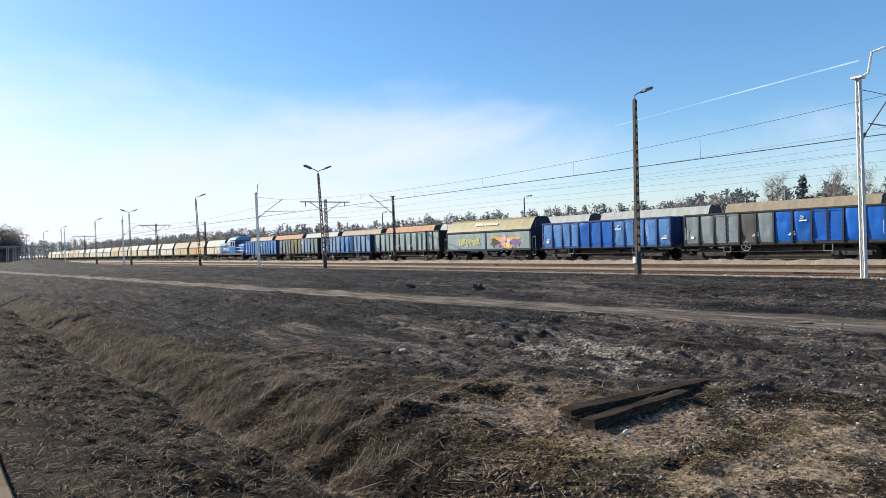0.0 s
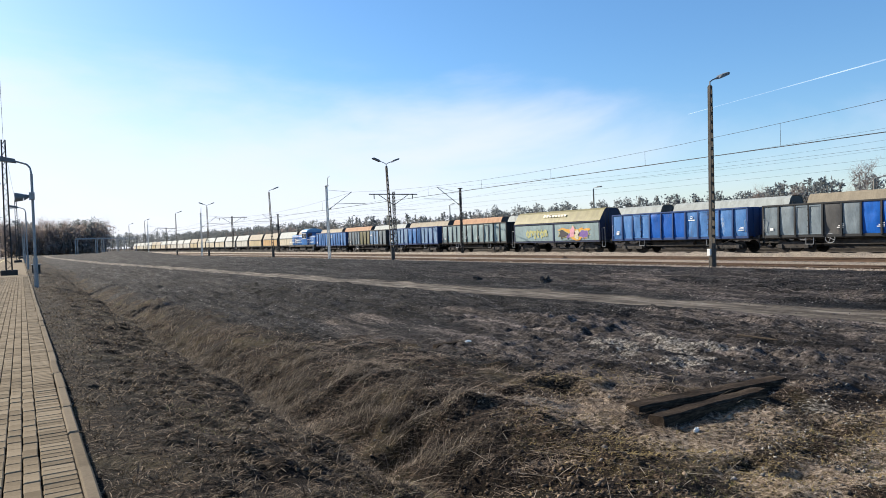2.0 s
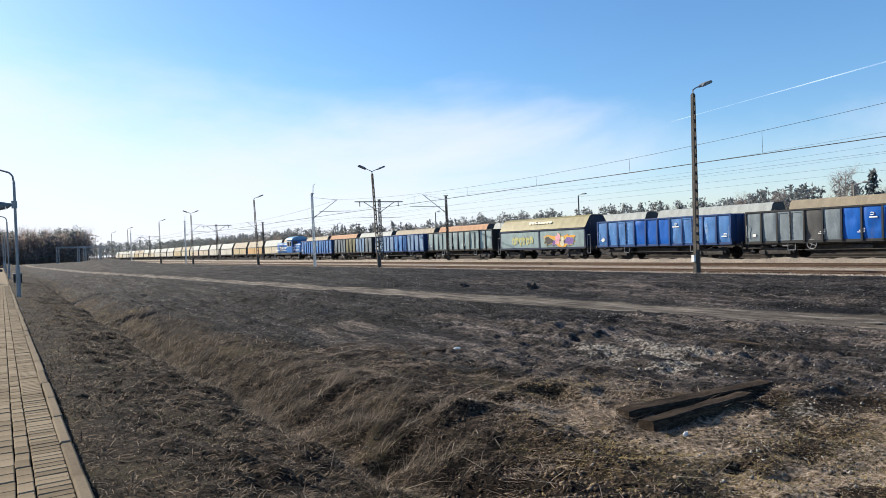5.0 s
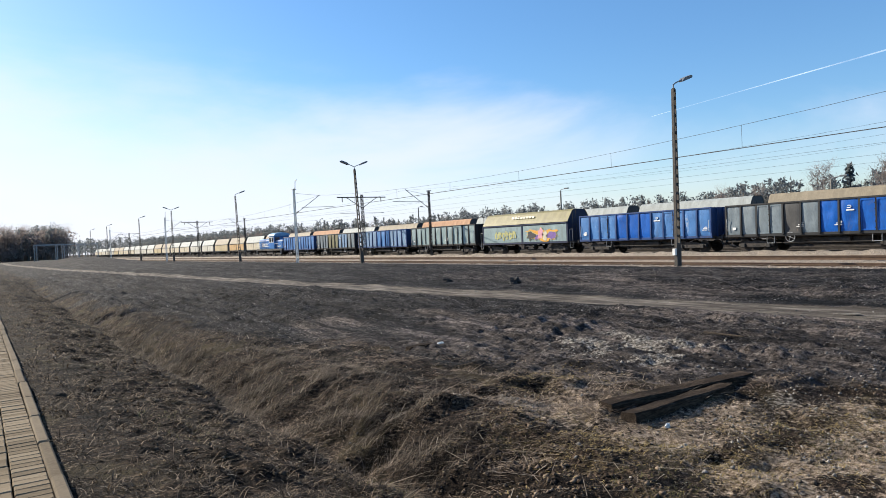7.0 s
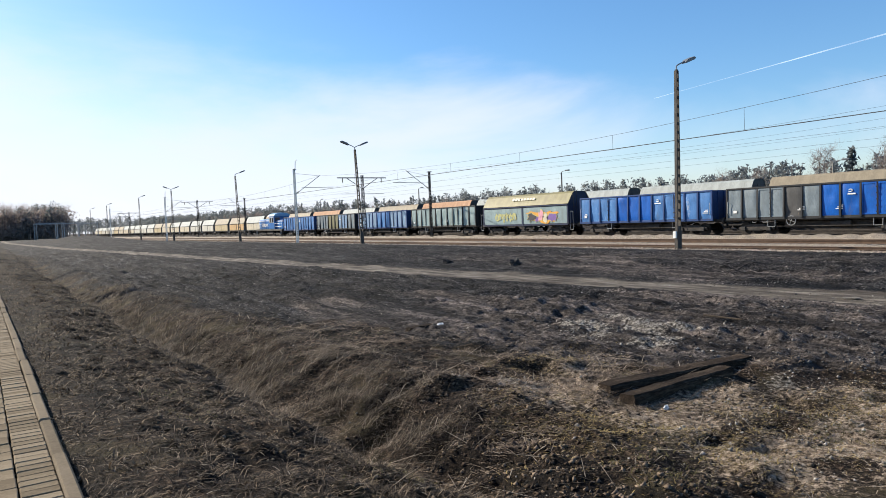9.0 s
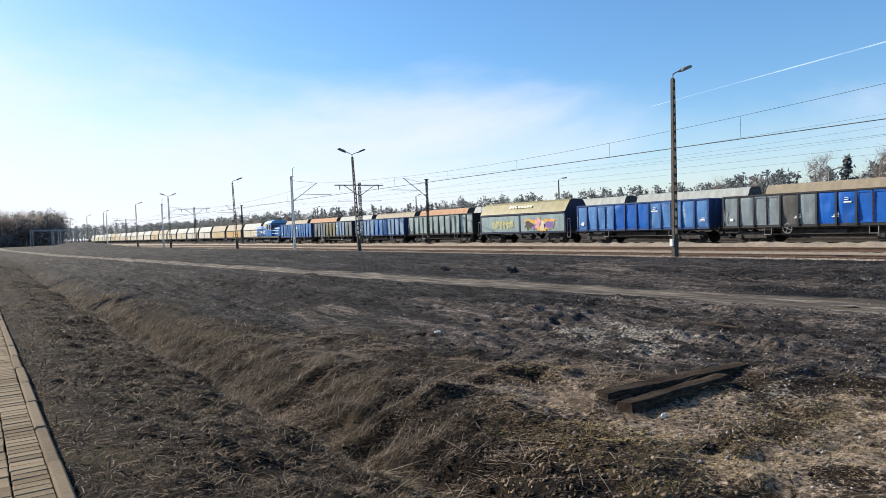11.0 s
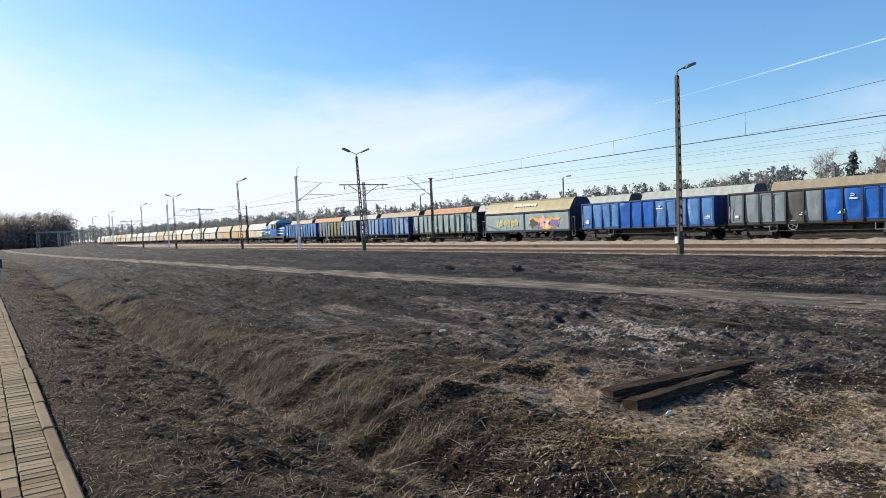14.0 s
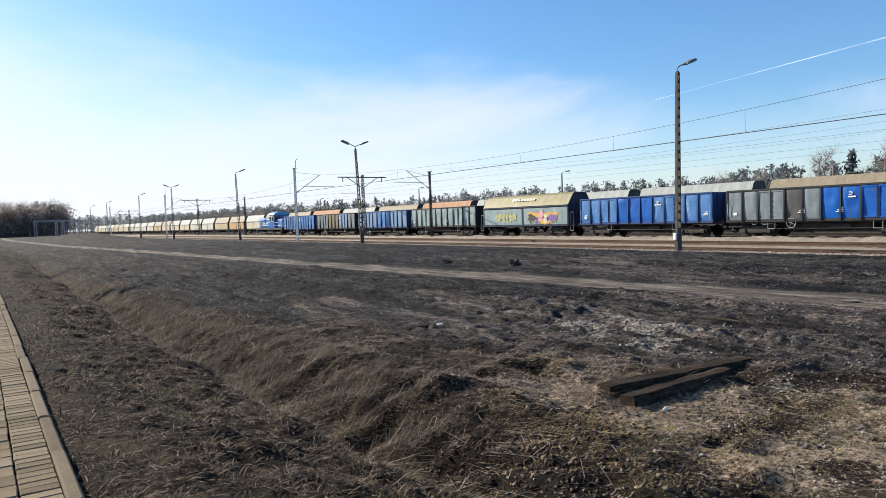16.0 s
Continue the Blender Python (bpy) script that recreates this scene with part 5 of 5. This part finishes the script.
x, y = keep(x, y, np.clip(0.36 + 1.1 * grid_noise(x, y, 0.5, 53) + 0.7 * grid_noise(x, y, 0.17, 57), 0.03, 1) * np.exp(-((d - 0.62) / 0.68) ** 2) * (1 - 0.75 * step(12, 32, y)) * step(5.2, 7.5, y + 0.6 * grid_noise(x, y, 0.6, 58)))
near = rng.rand(len(x)) < 0.72
blades("tall_dry_grass", x[near], y[near], rng.uniform(0.12, 0.36, near.sum()), 0.5, 0.0032, MAUVE_STRAW, "tall reddish dead grass leaning over the ditch bank", 0.5, aim=-0.3)
blades("tall_dry_grass", x[~near], y[~near], rng.uniform(0.14, 0.44, (~near).sum()), 0.62, 0.0028, PALE_STRAW, "tall bleached grass leaning over the ditch bank", 0.45, aim=-0.3)
x, y = scatter(58000, 4.2, 9.0, 2.2, 5.2)
x, y = keep(x, y, np.clip(1.3 * np.exp(-(((x - 6.3) / 1.7) ** 2 + ((y - 3.3) / 1.25) ** 2) ** 1.5), 0, 1))
blades("dry_stalks", x, y, rng.uniform(0.02, 0.07, len(x)), 0.16, 0.0045, SAND_STRAW, "bleached stalks on the sandy patch")
x, y = scatter(30000, 0.5, 6.5, 2.6, 20)
x, y = keep(x, y, (grid_noise(x, y, 0.7, 54) > 0.42) * (x < brown_edge(y)))
blades("green_grass", x, y, rng.uniform(0.03, 0.08, len(x)), 0.5, 0.005, MOSS, "small tufts of dull green grass")
x, y = scatter(110000, 3.4, 9.0, 2.4, 9.0)
ring = 1.2 * np.exp(-((x - 4.55) / 0.75) ** 2 - ((y - 4.9) / 0.9) ** 2) + np.exp(-((x - 6.4) / 0.9) ** 2 - ((y - 6.9) / 0.6) ** 2) + 0.7 * np.exp(-((x - 5.5) / 1.2) ** 2 - ((y - 3.6) / 0.9) ** 2) + 0.6 * np.exp(-((x - 7.3) / 0.8) ** 2 - ((y - 3.4) / 0.4) ** 2)
x, y = keep(x, y, np.clip(ring * (0.5 + 0.8 * grid_noise(x, y, 0.4, 59)), 0, 1))
blades("ochre_grass", x, y, rng.uniform(0.025, 0.08, len(x)), 0.3, 0.0065, OCHRE, "low ochre grass and moss round the bare patch")
x, y = scatter(60000, 2.9, 8.5, 4.6, 13)
x, y = keep(x, y, np.clip((1 - step(-0.5, 1.2, x - brown_edge(y))) * (0.35 + 0.9 * grid_noise(x, y, 0.7, 63) + 0.5 * grid_noise(x, y, 0.2, 64)), 0, 1))
blades("straw_litter", x, y, rng.uniform(0.04, 0.16, len(x)), 0.12, 0.0046, LITTER, "reddish straw litter over the brown earth", 0.15, z0=0.012)
x, y = scatter(900, 2.0, 7.0, 3.5, 16)
blades("fallen_stalk", x, y, rng.uniform(0.2, 0.55, len(x)), 0.02, 0.005, PALE_STRAW, "long fallen dry stalks", 0.03, z0=0.03)


def stones(name, x, y, size, mat, label, category="stones", sink=0.3):
    n = len(x)
    z = height(x, y)
    base = np.array([(1, 0, 0), (-1, 0, 0), (0, 1, 0), (0, -1, 0), (0, 0, 1), (0, 0, -1)], float)
    tri = np.array([(0, 2, 4), (2, 1, 4), (1, 3, 4), (3, 0, 4), (2, 0, 5), (1, 2, 5), (3, 1, 5), (0, 3, 5)])
    v = base[None] * size[:, None, None] * rng.uniform(0.55, 1.25, (n, 6, 1)) * np.array([1, 1, 0.75])
    v = v + rng.randn(n, 6, 3) * size[:, None, None] * 0.28
    a = rng.rand(n) * 6.28
    c, s = np.cos(a)[:, None], np.sin(a)[:, None]
    vx, vy = v[..., 0] * c - v[..., 1] * s, v[..., 0] * s + v[..., 1] * c
    v = np.stack([vx + x[:, None], vy + y[:, None], v[..., 2] + (z + size * (0.5 - sink))[:, None]], -1).reshape(-1, 3)
    faces = ((np.arange(n) * 6)[:, None, None] + tri[None]).reshape(-1, 3)
    me = bpy.data.meshes.new(name)
    me.vertices.add(len(v))
    me.vertices.foreach_set("co", v.ravel())
    me.loops.add(faces.size)
    me.loops.foreach_set("vertex_index", faces.ravel().astype(np.int32))
    me.polygons.add(len(faces))
    me.polygons.foreach_set("loop_start", np.arange(0, faces.size, 3))
    me.update(calc_edges=True)
    me.materials.append(mat)
    return tagged(new(name, me), label, category, kind="stuff")


CLOD = material("coal_clods", [(0.022, 0.0208, 0.0203), (0.060, 0.0565, 0.0545), (0.155, 0.146, 0.140)], 4, 40, 0.9, island=True, per_object=0.5, contrast=0.6)
CHIP = material("pale_rubble", [(0.06, 0.054, 0.047), (0.18, 0.165, 0.145), (0.42, 0.39, 0.35)], 4, 40, 0.9, island=True, per_object=0.5, contrast=0.6)
BALLAST = material("ballast_stone", [(0.13, 0.102, 0.080), (0.29, 0.238, 0.192), (0.50, 0.43, 0.36)], 4, 40, 0.9, island=True, per_object=0.5, contrast=0.6)
SPOIL = material("spoil_earth", [(0.020, 0.015, 0.011), (0.068, 0.050, 0.037), (0.20, 0.155, 0.115)], 4, 40, 0.95, island=True, per_object=0.5, contrast=0.6, spec=0.1)
EARTH = material("earth_clods", [(0.018, 0.014, 0.010), (0.065, 0.050, 0.035), (0.19, 0.152, 0.108)], 4, 40, 0.95, island=True, per_object=0.5, contrast=0.6)
x, y = scatter(62000, 4.0, 27.6, 2.5, 40)
x, y = keep(x, y, np.clip(step(-1.2, 0.8, x - brown_edge(y)) * (1 - 0.85 * np.exp(-((x - road_x(y)) / 1.4) ** 4)) * (0.45 + 0.9 * grid_noise(x, y, 1.1, 61)) + 0.5 * step(17, 19, x), 0, 1))
stones("coal_clods", x, y, 0.006 + 0.030 * rng.rand(len(x)) ** 4, CLOD, "black clods and coal crumbs on the earth")
x, y = scatter(24000, 1.0, 9.0, 2.5, 16)
x, y = keep(x, y, (x < brown_edge(y) + 0.5) * np.clip(0.4 + 0.9 * grid_noise(x, y, 0.6, 62), 0, 1))
stones("earth_clods", x, y, 0.005 + 0.022 * rng.rand(len(x)) ** 4, EARTH, "brown crumbs of earth")
x, y = scatter(14000, 2.6, 5.9, 2.4, 8.0)
x, y = keep(x, y, np.clip(1.3 * np.exp(-((x - 3.5) / 0.75) ** 2 - ((y - 4.4) / 1.3) ** 2) + np.exp(-((x - 4.2) / 0.5) ** 2 - ((y - 6.5) / 0.6) ** 2), 0, 1))
stones("spoil_clods", x, y, 0.005 + 0.026 * rng.rand(len(x)) ** 3, SPOIL, "dark clods thrown up beside the ditch")
x, y = scatter(2600, 4.8, 8.3, 2.3, 4.8)
x, y = keep(x, y, np.clip(0.9 * np.exp(-(((x - 6.3) / 1.7) ** 2 + ((y - 3.4) / 1.2) ** 2) ** 1.5), 0, 1))
stones("sand_clods", x, y, 0.004 + 0.016 * rng.rand(len(x)) ** 3, CHIP, "pale crumbs on the sandy patch")
x, y = scatter(14000, 4.0, 12.0, 3.0, 12)
t_, s_, r_, rb, si, bl = soil(x, y)
x, y = keep(x, y, np.clip(rb * 0.9, 0, 1))
stones("rubble", x, y, 0.005 + 0.024 * rng.rand(len(x)) ** 3, CHIP, "pale chips of broken rubble")
x, y = scatter(1100, 3.0, 26.0, 2.4, 30)
stones("stray_stones", x, y, 0.008 + 0.022 * rng.rand(len(x)) ** 2, CHIP, "stray pale stones on the ground")
x, y = 28.6 + 1.8 * rng.rand(12000) ** 1.3, 4 * np.exp(rng.rand(12000) * 3.2)
stones("ballast", x, y, 0.02 + 0.035 * rng.rand(len(x)), BALLAST, "pale crushed ballast at the track's edge")


# a few clods and lumps that stand out singly
def lump(x, y, size, mat, name, label):
    bm = bmesh.new()
    bmesh.ops.create_icosphere(bm, subdivisions=4, radius=1.0)
    off = Vector((x * 3.1, y * 1.7, 0))
    for v in bm.verts:
        k = 1 + 0.5 * noise.noise(v.co * 1.6 + off) + 0.35 * noise.noise(v.co * 4.0 + off) + 0.2 * noise.noise(v.co * 9.0 + off)
        v.co = Vector((v.co.x * size[0], v.co.y * size[1], v.co.z * size[2])) * k
    ob = part(name, bm, mat)
    ob.location = (x, y, float(height(np.array([x]), np.array([y]))[0]) + size[2] * 0.3)
    return tagged(ob, label, "clod" if mat is not WHITE else "litter")


board = prism_y([(-0.36, -0.03), (-0.34, 0.045), (-0.1, 0.06), (0.24, 0.05), (0.36, 0.0), (0.30, -0.03)], -0.06, 0.06)
board = part("board", board, SLEEPER_WOOD)
board.matrix_world = pose(6.62, 10.69, float(height(6.62, 10.69)) + 0.02, 4, 0, 5)
tagged(board, "short charred board lying on black earth", "timber")
lump(7.05, 10.75, (0.07, 0.05, 0.03), WHITE, "paper_scrap", "crumpled white scrap beside the charred board")
lump(17.6, 26.0, (0.25, 0.2, 0.14), CLOD, "earth_lump", "black lump of earth beside the dirt road")
lump(18.0, 21.7, (0.22, 0.2, 0.17), CLOD, "earth_lump", "black lump of earth beside the dirt road")
lump(5.62, 4.50, (0.028, 0.022, 0.035), WHITE, "cup", "crumpled white cup on the earth")
stick = rod((11.0, 7.9, -0.56), (10.9, 7.05, -0.55), 0.022, 0.014, 6)
tagged(part("stick", stick, PALE_STRAW), "pale dry stick lying on the black earth", "stick")
lump(15.4, 7.4, (0.10, 0.22, 0.03), CHIP, "flat_stone", "pale flat stone on the dirt road")
lump(0.62, 8.2, (0.05, 0.04, 0.03), EARTH, "earth_lump", "dark clod on the dead grass")


# ---- woods ----
def quills(out, c, size, count, spread_xyz, rnd):
    """Adds ragged little foliage triangles round c."""
    p = c + rnd.randn(count, 3) * np.array(spread_xyz)
    d1, d2 = rnd.randn(count, 3), rnd.randn(count, 3)
    d1 /= np.linalg.norm(d1, axis=1)[:, None]
    d2 /= np.linalg.norm(d2, axis=1)[:, None]
    s = size * (0.5 + rnd.rand(count, 1))
    out.append(np.stack([p, p + d1 * s, p + d2 * s * 0.8], 1))


def slivers(out, a, b, w):
    """Thin twigs from points a to points b."""
    d = np.cross(b - a, np.array([0.3, 0.5, 0.8]))
    d /= np.linalg.norm(d, axis=1)[:, None] + 1e-9
    out.append(np.stack([a - d * w, a + d * w, b], 1))


def trunk_tris(out, base, top, r, rnd):
    k = 5
    for i in range(k):
        a0, a1 = 6.283 * i / k, 6.283 * (i + 1) / k
        p0 = base + r * np.array([math.cos(a0), math.sin(a0), 0])
        p1 = base + r * np.array([math.cos(a1), math.sin(a1), 0])
        q0 = top + 0.25 * r * np.array([math.cos(a0), math.sin(a0), 0])
        q1 = top + 0.25 * r * np.array([math.cos(a1), math.sin(a1), 0])
        out.append(np.array([[p0, p1, q1], [p0, q1, q0]]))


def pine(base, h, leaf, wood, rnd, dense=1.0):
    base = np.array(base, float)
    trunk_tris(wood, base - np.array([0, 0, 0.3]), base + np.array([rnd.randn() * 0.3, rnd.randn() * 0.3, h * 0.95]), 0.02 * h, rnd)
    n = int(11 * dense)
    for i in range(n):
        t = 0.26 + 0.74 * (i + rnd.rand()) / n
        r = h * 0.16 * (1.15 - t) ** 0.6 * (0.5 + rnd.rand())
        a = rnd.rand() * 6.283
        c = base + np.array([math.cos(a) * r, math.sin(a) * r, h * t])
        quills(leaf, c, 0.060 * h, int(19 * dense), (h * 0.046, h * 0.046, h * 0.032), rnd)


def spruce(base, h, leaf, wood, rnd, dense=1.0):
    base = np.array(base, float)
    trunk_tris(wood, base - np.array([0, 0, 0.3]), base + np.array([0, 0, h]), 0.016 * h, rnd)
    for i in range(int(15 * dense)):
        t = 0.10 + 0.88 * (i + rnd.rand()) / (15 * dense)
        r = h * 0.17 * (1.02 - t) * (0.6 + 0.7 * rnd.rand())
        a = rnd.rand() * 6.283
        quills(leaf, base + np.array([math.cos(a) * r, math.sin(a) * r, h * t]), 0.055 * h, int(17 * dense), (r * 0.45 + 0.1, r * 0.45 + 0.1, h * 0.02), rnd)


def bare(base, h, twig, wood, rnd, dense=1.0):
    base = np.array(base, float)
    top = base + np.array([rnd.randn() * 0.4, rnd.randn() * 0.4, h * 0.9])
    trunk_tris(wood, base - np.array([0, 0, 0.3]), top, 0.014 * h, rnd)
    for i in range(int(16 * dense)):
        t = 0.28 + 0.68 * rnd.rand()
        s = base + (top - base) * t
        a = rnd.rand() * 6.283
        ln = h * (0.34 - 0.22 * t) * (0.7 + 0.6 * rnd.rand())
        e = s + np.array([math.cos(a) * ln * 0.75, math.sin(a) * ln * 0.75, ln * 0.95])
        slivers(wood, s[None], e[None], 0.0035 * h)
        k = int(14 * dense)
        u = rnd.rand(k, 1)
        p = s + (e - s) * (0.25 + 0.75 * u)
        q = p + rnd.randn(k, 3) * np.array([0.06, 0.06, 0.035]) * h + np.array([0, 0, 0.05 * h])
        slivers(twig, p, q, 0.0016 * h)
        r_ = np.repeat(q, 2, 0)
        slivers(twig, r_, r_ + rnd.randn(2 * k, 3) * 0.035 * h + np.array([0, 0, 0.015 * h]), 0.0012 * h)


def tri_mesh(name, chunks):
    v = np.concatenate([c.reshape(-1, 3) for c in chunks])
    me = bpy.data.meshes.new(name)
    me.vertices.add(len(v))
    me.vertices.foreach_set("co", v.ravel())
    me.loops.add(len(v))
    me.loops.foreach_set("vertex_index", np.arange(len(v), dtype=np.int32))
    me.polygons.add(len(v) // 3)
    me.polygons.foreach_set("loop_start", np.arange(0, len(v), 3))
    me.update(calc_edges=True)
    return me


def wood_stand(name, label, spots, rnd):
    """A whole stand of trees as one mesh with needles, bark and twigs."""
    leaf, wood, twig = [], [], []
    for x, y, h, kind in spots:
        z = -0.7
        if kind == 0:
            pine((x, y, z), h, leaf, wood, rnd)
        elif kind == 1:
            spruce((x, y, z), h, leaf, wood, rnd)
        else:
            bare((x, y, z), h, twig, wood, rnd, 0.8)
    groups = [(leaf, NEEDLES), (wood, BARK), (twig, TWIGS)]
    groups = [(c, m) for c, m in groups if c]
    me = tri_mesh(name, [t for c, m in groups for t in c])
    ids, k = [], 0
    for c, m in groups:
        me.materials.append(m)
        ids += [k] * sum(t.reshape(-1, 9).shape[0] for t in c)
        k += 1
    me.polygons.foreach_set("material_index", ids)
    return tagged(new(name, me), label, "woods", kind="stuff")


rnd = np.random.RandomState(21)
edge_d = lambda y: np.interp(y, [-60, 90, 140, 330, 480, 1000], [150, 150, 195, 205, 165, 170])
spots = []
for row_d in (0, 4, 10):
    y = -60.0
    while y < 1000:
        h = rnd.uniform(7.5, 12.5) * (0.92 if row_d == 0 else 1.05) * np.interp(y, [60, 160, 300, 600, 1000], [0.98, 1.10, 1.24, 1.34, 1.45])
        leafy = rnd.rand() < (0.30 if y < 130 else 0.14)
        spots.append((edge_d(y) + row_d + rnd.uniform(-1.5, 1.5), y, h * (0.9 if leafy else 1), 2 if leafy else int(rnd.rand() < 0.35)))
        y += rnd.uniform(1.2, 2.5) * (1 + y / 1100)
scrub = []
for y in np.arange(-60, 1000, 0.9):
    k = float(np.interp(y, [60, 160, 300, 600, 1000], [0.85, 1.03, 1.20, 1.30, 1.40]))
    for q in range(3):
        quills(scrub, np.array([edge_d(y) + rnd.uniform(-1, 16), y + rnd.uniform(-1, 1), rnd.uniform(0.5, 5.2 if y < 130 else 7.6) * k]), 1.0, 40, (1.4, 1.4, 1.0 * k), rnd)
for _ in range(900):
    left = rnd.rand() < 0.45
    c = (rnd.uniform(-60, -15), 230 + 250 * rnd.rand()) if left else (rnd.uniform(-10, 36), rnd.uniform(385, 440))
    quills(scrub, np.array([*c, rnd.uniform(0.5, 12.5)]), 1.1, 40, (2.2, 2.2, 1.3), rnd)
scrub_mesh = tri_mesh("undergrowth", scrub)
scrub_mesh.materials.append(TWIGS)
tagged(new("undergrowth", scrub_mesh), "dense dark undergrowth at the wood's edge", "woods", kind="stuff")
# low scrub closes the gaps under the crowns
for y in np.arange(-60, 1000, 1.3):
    spots.append((edge_d(y) + 8 + rnd.uniform(-6, 6), y, rnd.uniform(5.0, 7.5), int(rnd.rand() < 0.6)))
wood_stand("far_woods", "dark pine wood with bare birches beyond the yard", spots, rnd)
spots = [(rnd.uniform(-10, 36), rnd.uniform(385, 440), rnd.uniform(13, 18), 2 if rnd.rand() < 0.8 else int(rnd.rand() < 0.3)) for _ in range(300)]
spots += [(rnd.uniform(-60, -15), 230 + 250 * rnd.rand(), rnd.uniform(12, 17), 2 if rnd.rand() < 0.8 else int(rnd.rand() < 0.3)) for _ in range(240)]
wood_stand("far_woods", "dense dark pine wood at the end of the platform", spots, rnd)
spots = [(rnd.uniform(52, 170), rnd.uniform(620, 800), rnd.uniform(11, 16), 0) for _ in range(160)]
wood_stand("far_woods", "distant pine wood closing the far end of the yard", spots, rnd)

# the trees that stand out singly above the wagons
single = [(140, 72.5, 13.6, "bare"), (143, 68.0, 13.4, "spruce"), (143, 62.5, 13.6, "bare"), (139, 54.5, 13.2, "bare"), (142, 49.5, 12.4, "pine"), (146, 90, 10.5, "bare"), (145, 98, 10.8, "bare"), (146, 110, 10.4, "pine"), (148, 118, 9.5, "spruce"), (140, 44.0, 13.0, "pine"), (138, 38.0, 12.5, "bare")]
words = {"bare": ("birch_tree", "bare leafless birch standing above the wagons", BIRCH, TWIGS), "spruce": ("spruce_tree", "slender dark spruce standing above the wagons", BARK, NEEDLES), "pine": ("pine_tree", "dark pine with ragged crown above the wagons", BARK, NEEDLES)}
grow = {"bare": bare, "spruce": spruce, "pine": pine}
for x, y, h, kind in single:
    leaf, wood = [], []
    grow[kind]((0, 0, 0), h, leaf, wood, rnd, 1.7)
    name, label, m_wood, m_leaf = words[kind]
    t = thing(name, pose(x, y, -0.7), label, "tree", "trees above the wagons")
    for nm, ch, mt in (("trunk", wood, m_wood), ("crown", leaf, m_leaf)):
        me = tri_mesh(nm, ch)
        me.materials.append(mt)
        ob = new(nm, me)
        ob.parent = t

# ---- contrail high in the sky ----
m = bpy.data.materials.new("glowing_contrail_vapour")
m.use_nodes = True
mn, ml = m.node_tree.nodes, m.node_tree.links
mn["Principled BSDF"].inputs["Base Color"].default_value = (0.9, 0.9, 0.9, 1)
mn["Principled BSDF"].inputs["Roughness"].default_value = 1.0
# Emission whitens the vapour in place of sunlight falling on it.
mn["Principled BSDF"].inputs["Emission Color"].default_value = (0.95, 0.97, 1.0, 1)
mn["Principled BSDF"].inputs["Emission Strength"].default_value = 0.8
tex = mn.new("ShaderNodeTexNoise")
tex.inputs["Scale"].default_value, tex.inputs["Detail"].default_value = 0.004, 4.0
gc = mn.new("ShaderNodeTexCoord")
ml.new(gc.outputs["Object"], tex.inputs["Vector"])
mr = mn.new("ShaderNodeMapRange")
for key, value in (("From Min", 0.3), ("From Max", 0.7), ("To Min", 0.02), ("To Max", 0.20)):
    mr.inputs[key].default_value = value
ml.new(tex.outputs["Fac"], mr.inputs["Value"])
ml.new(mr.outputs["Result"], mn["Principled BSDF"].inputs["Alpha"])
trail = rod((3075, 2484, 611), (3640, 1450, 808), 0.8, 3.6, 8)
tagged(part("contrail", trail, m), "thin white contrail high in the sky", "contrail", kind="structure")

# ---- far end of the yard ----
for x, y, w, h in ((20, 300, 7, 6.5), (28, 305, 7, 6.5), (24, 330, 10, 7), (37, 320, 7, 6.5), (34, 345, 9, 7)):
    g = thing("steel_portal", pose(x, y, -0.7), "grey steel portal frame of the substation", "steel frame", "portal frames")
    for s in (-1, 1):
        part("leg", box(s * w / 2 - 0.16, s * w / 2 + 0.16, -0.16, 0.16, 0, h), STEEL, g)
    part("beam", box(-w / 2, w / 2, -0.2, 0.2, h - 0.45, h), STEEL, g)
g = thing("relay_box", pose(0.62, 54.0, -0.25), "low dark cabinet beside the platform edge", "cabinet")
part("body", box(-0.25, 0.25, -0.4, 0.4, -0.1, 0.75, bevel=0.02), DARK_STEEL, g)
part("lid", box(-0.29, 0.29, -0.44, 0.44, 0.75, 0.80, bevel=0.01), STEEL, g)
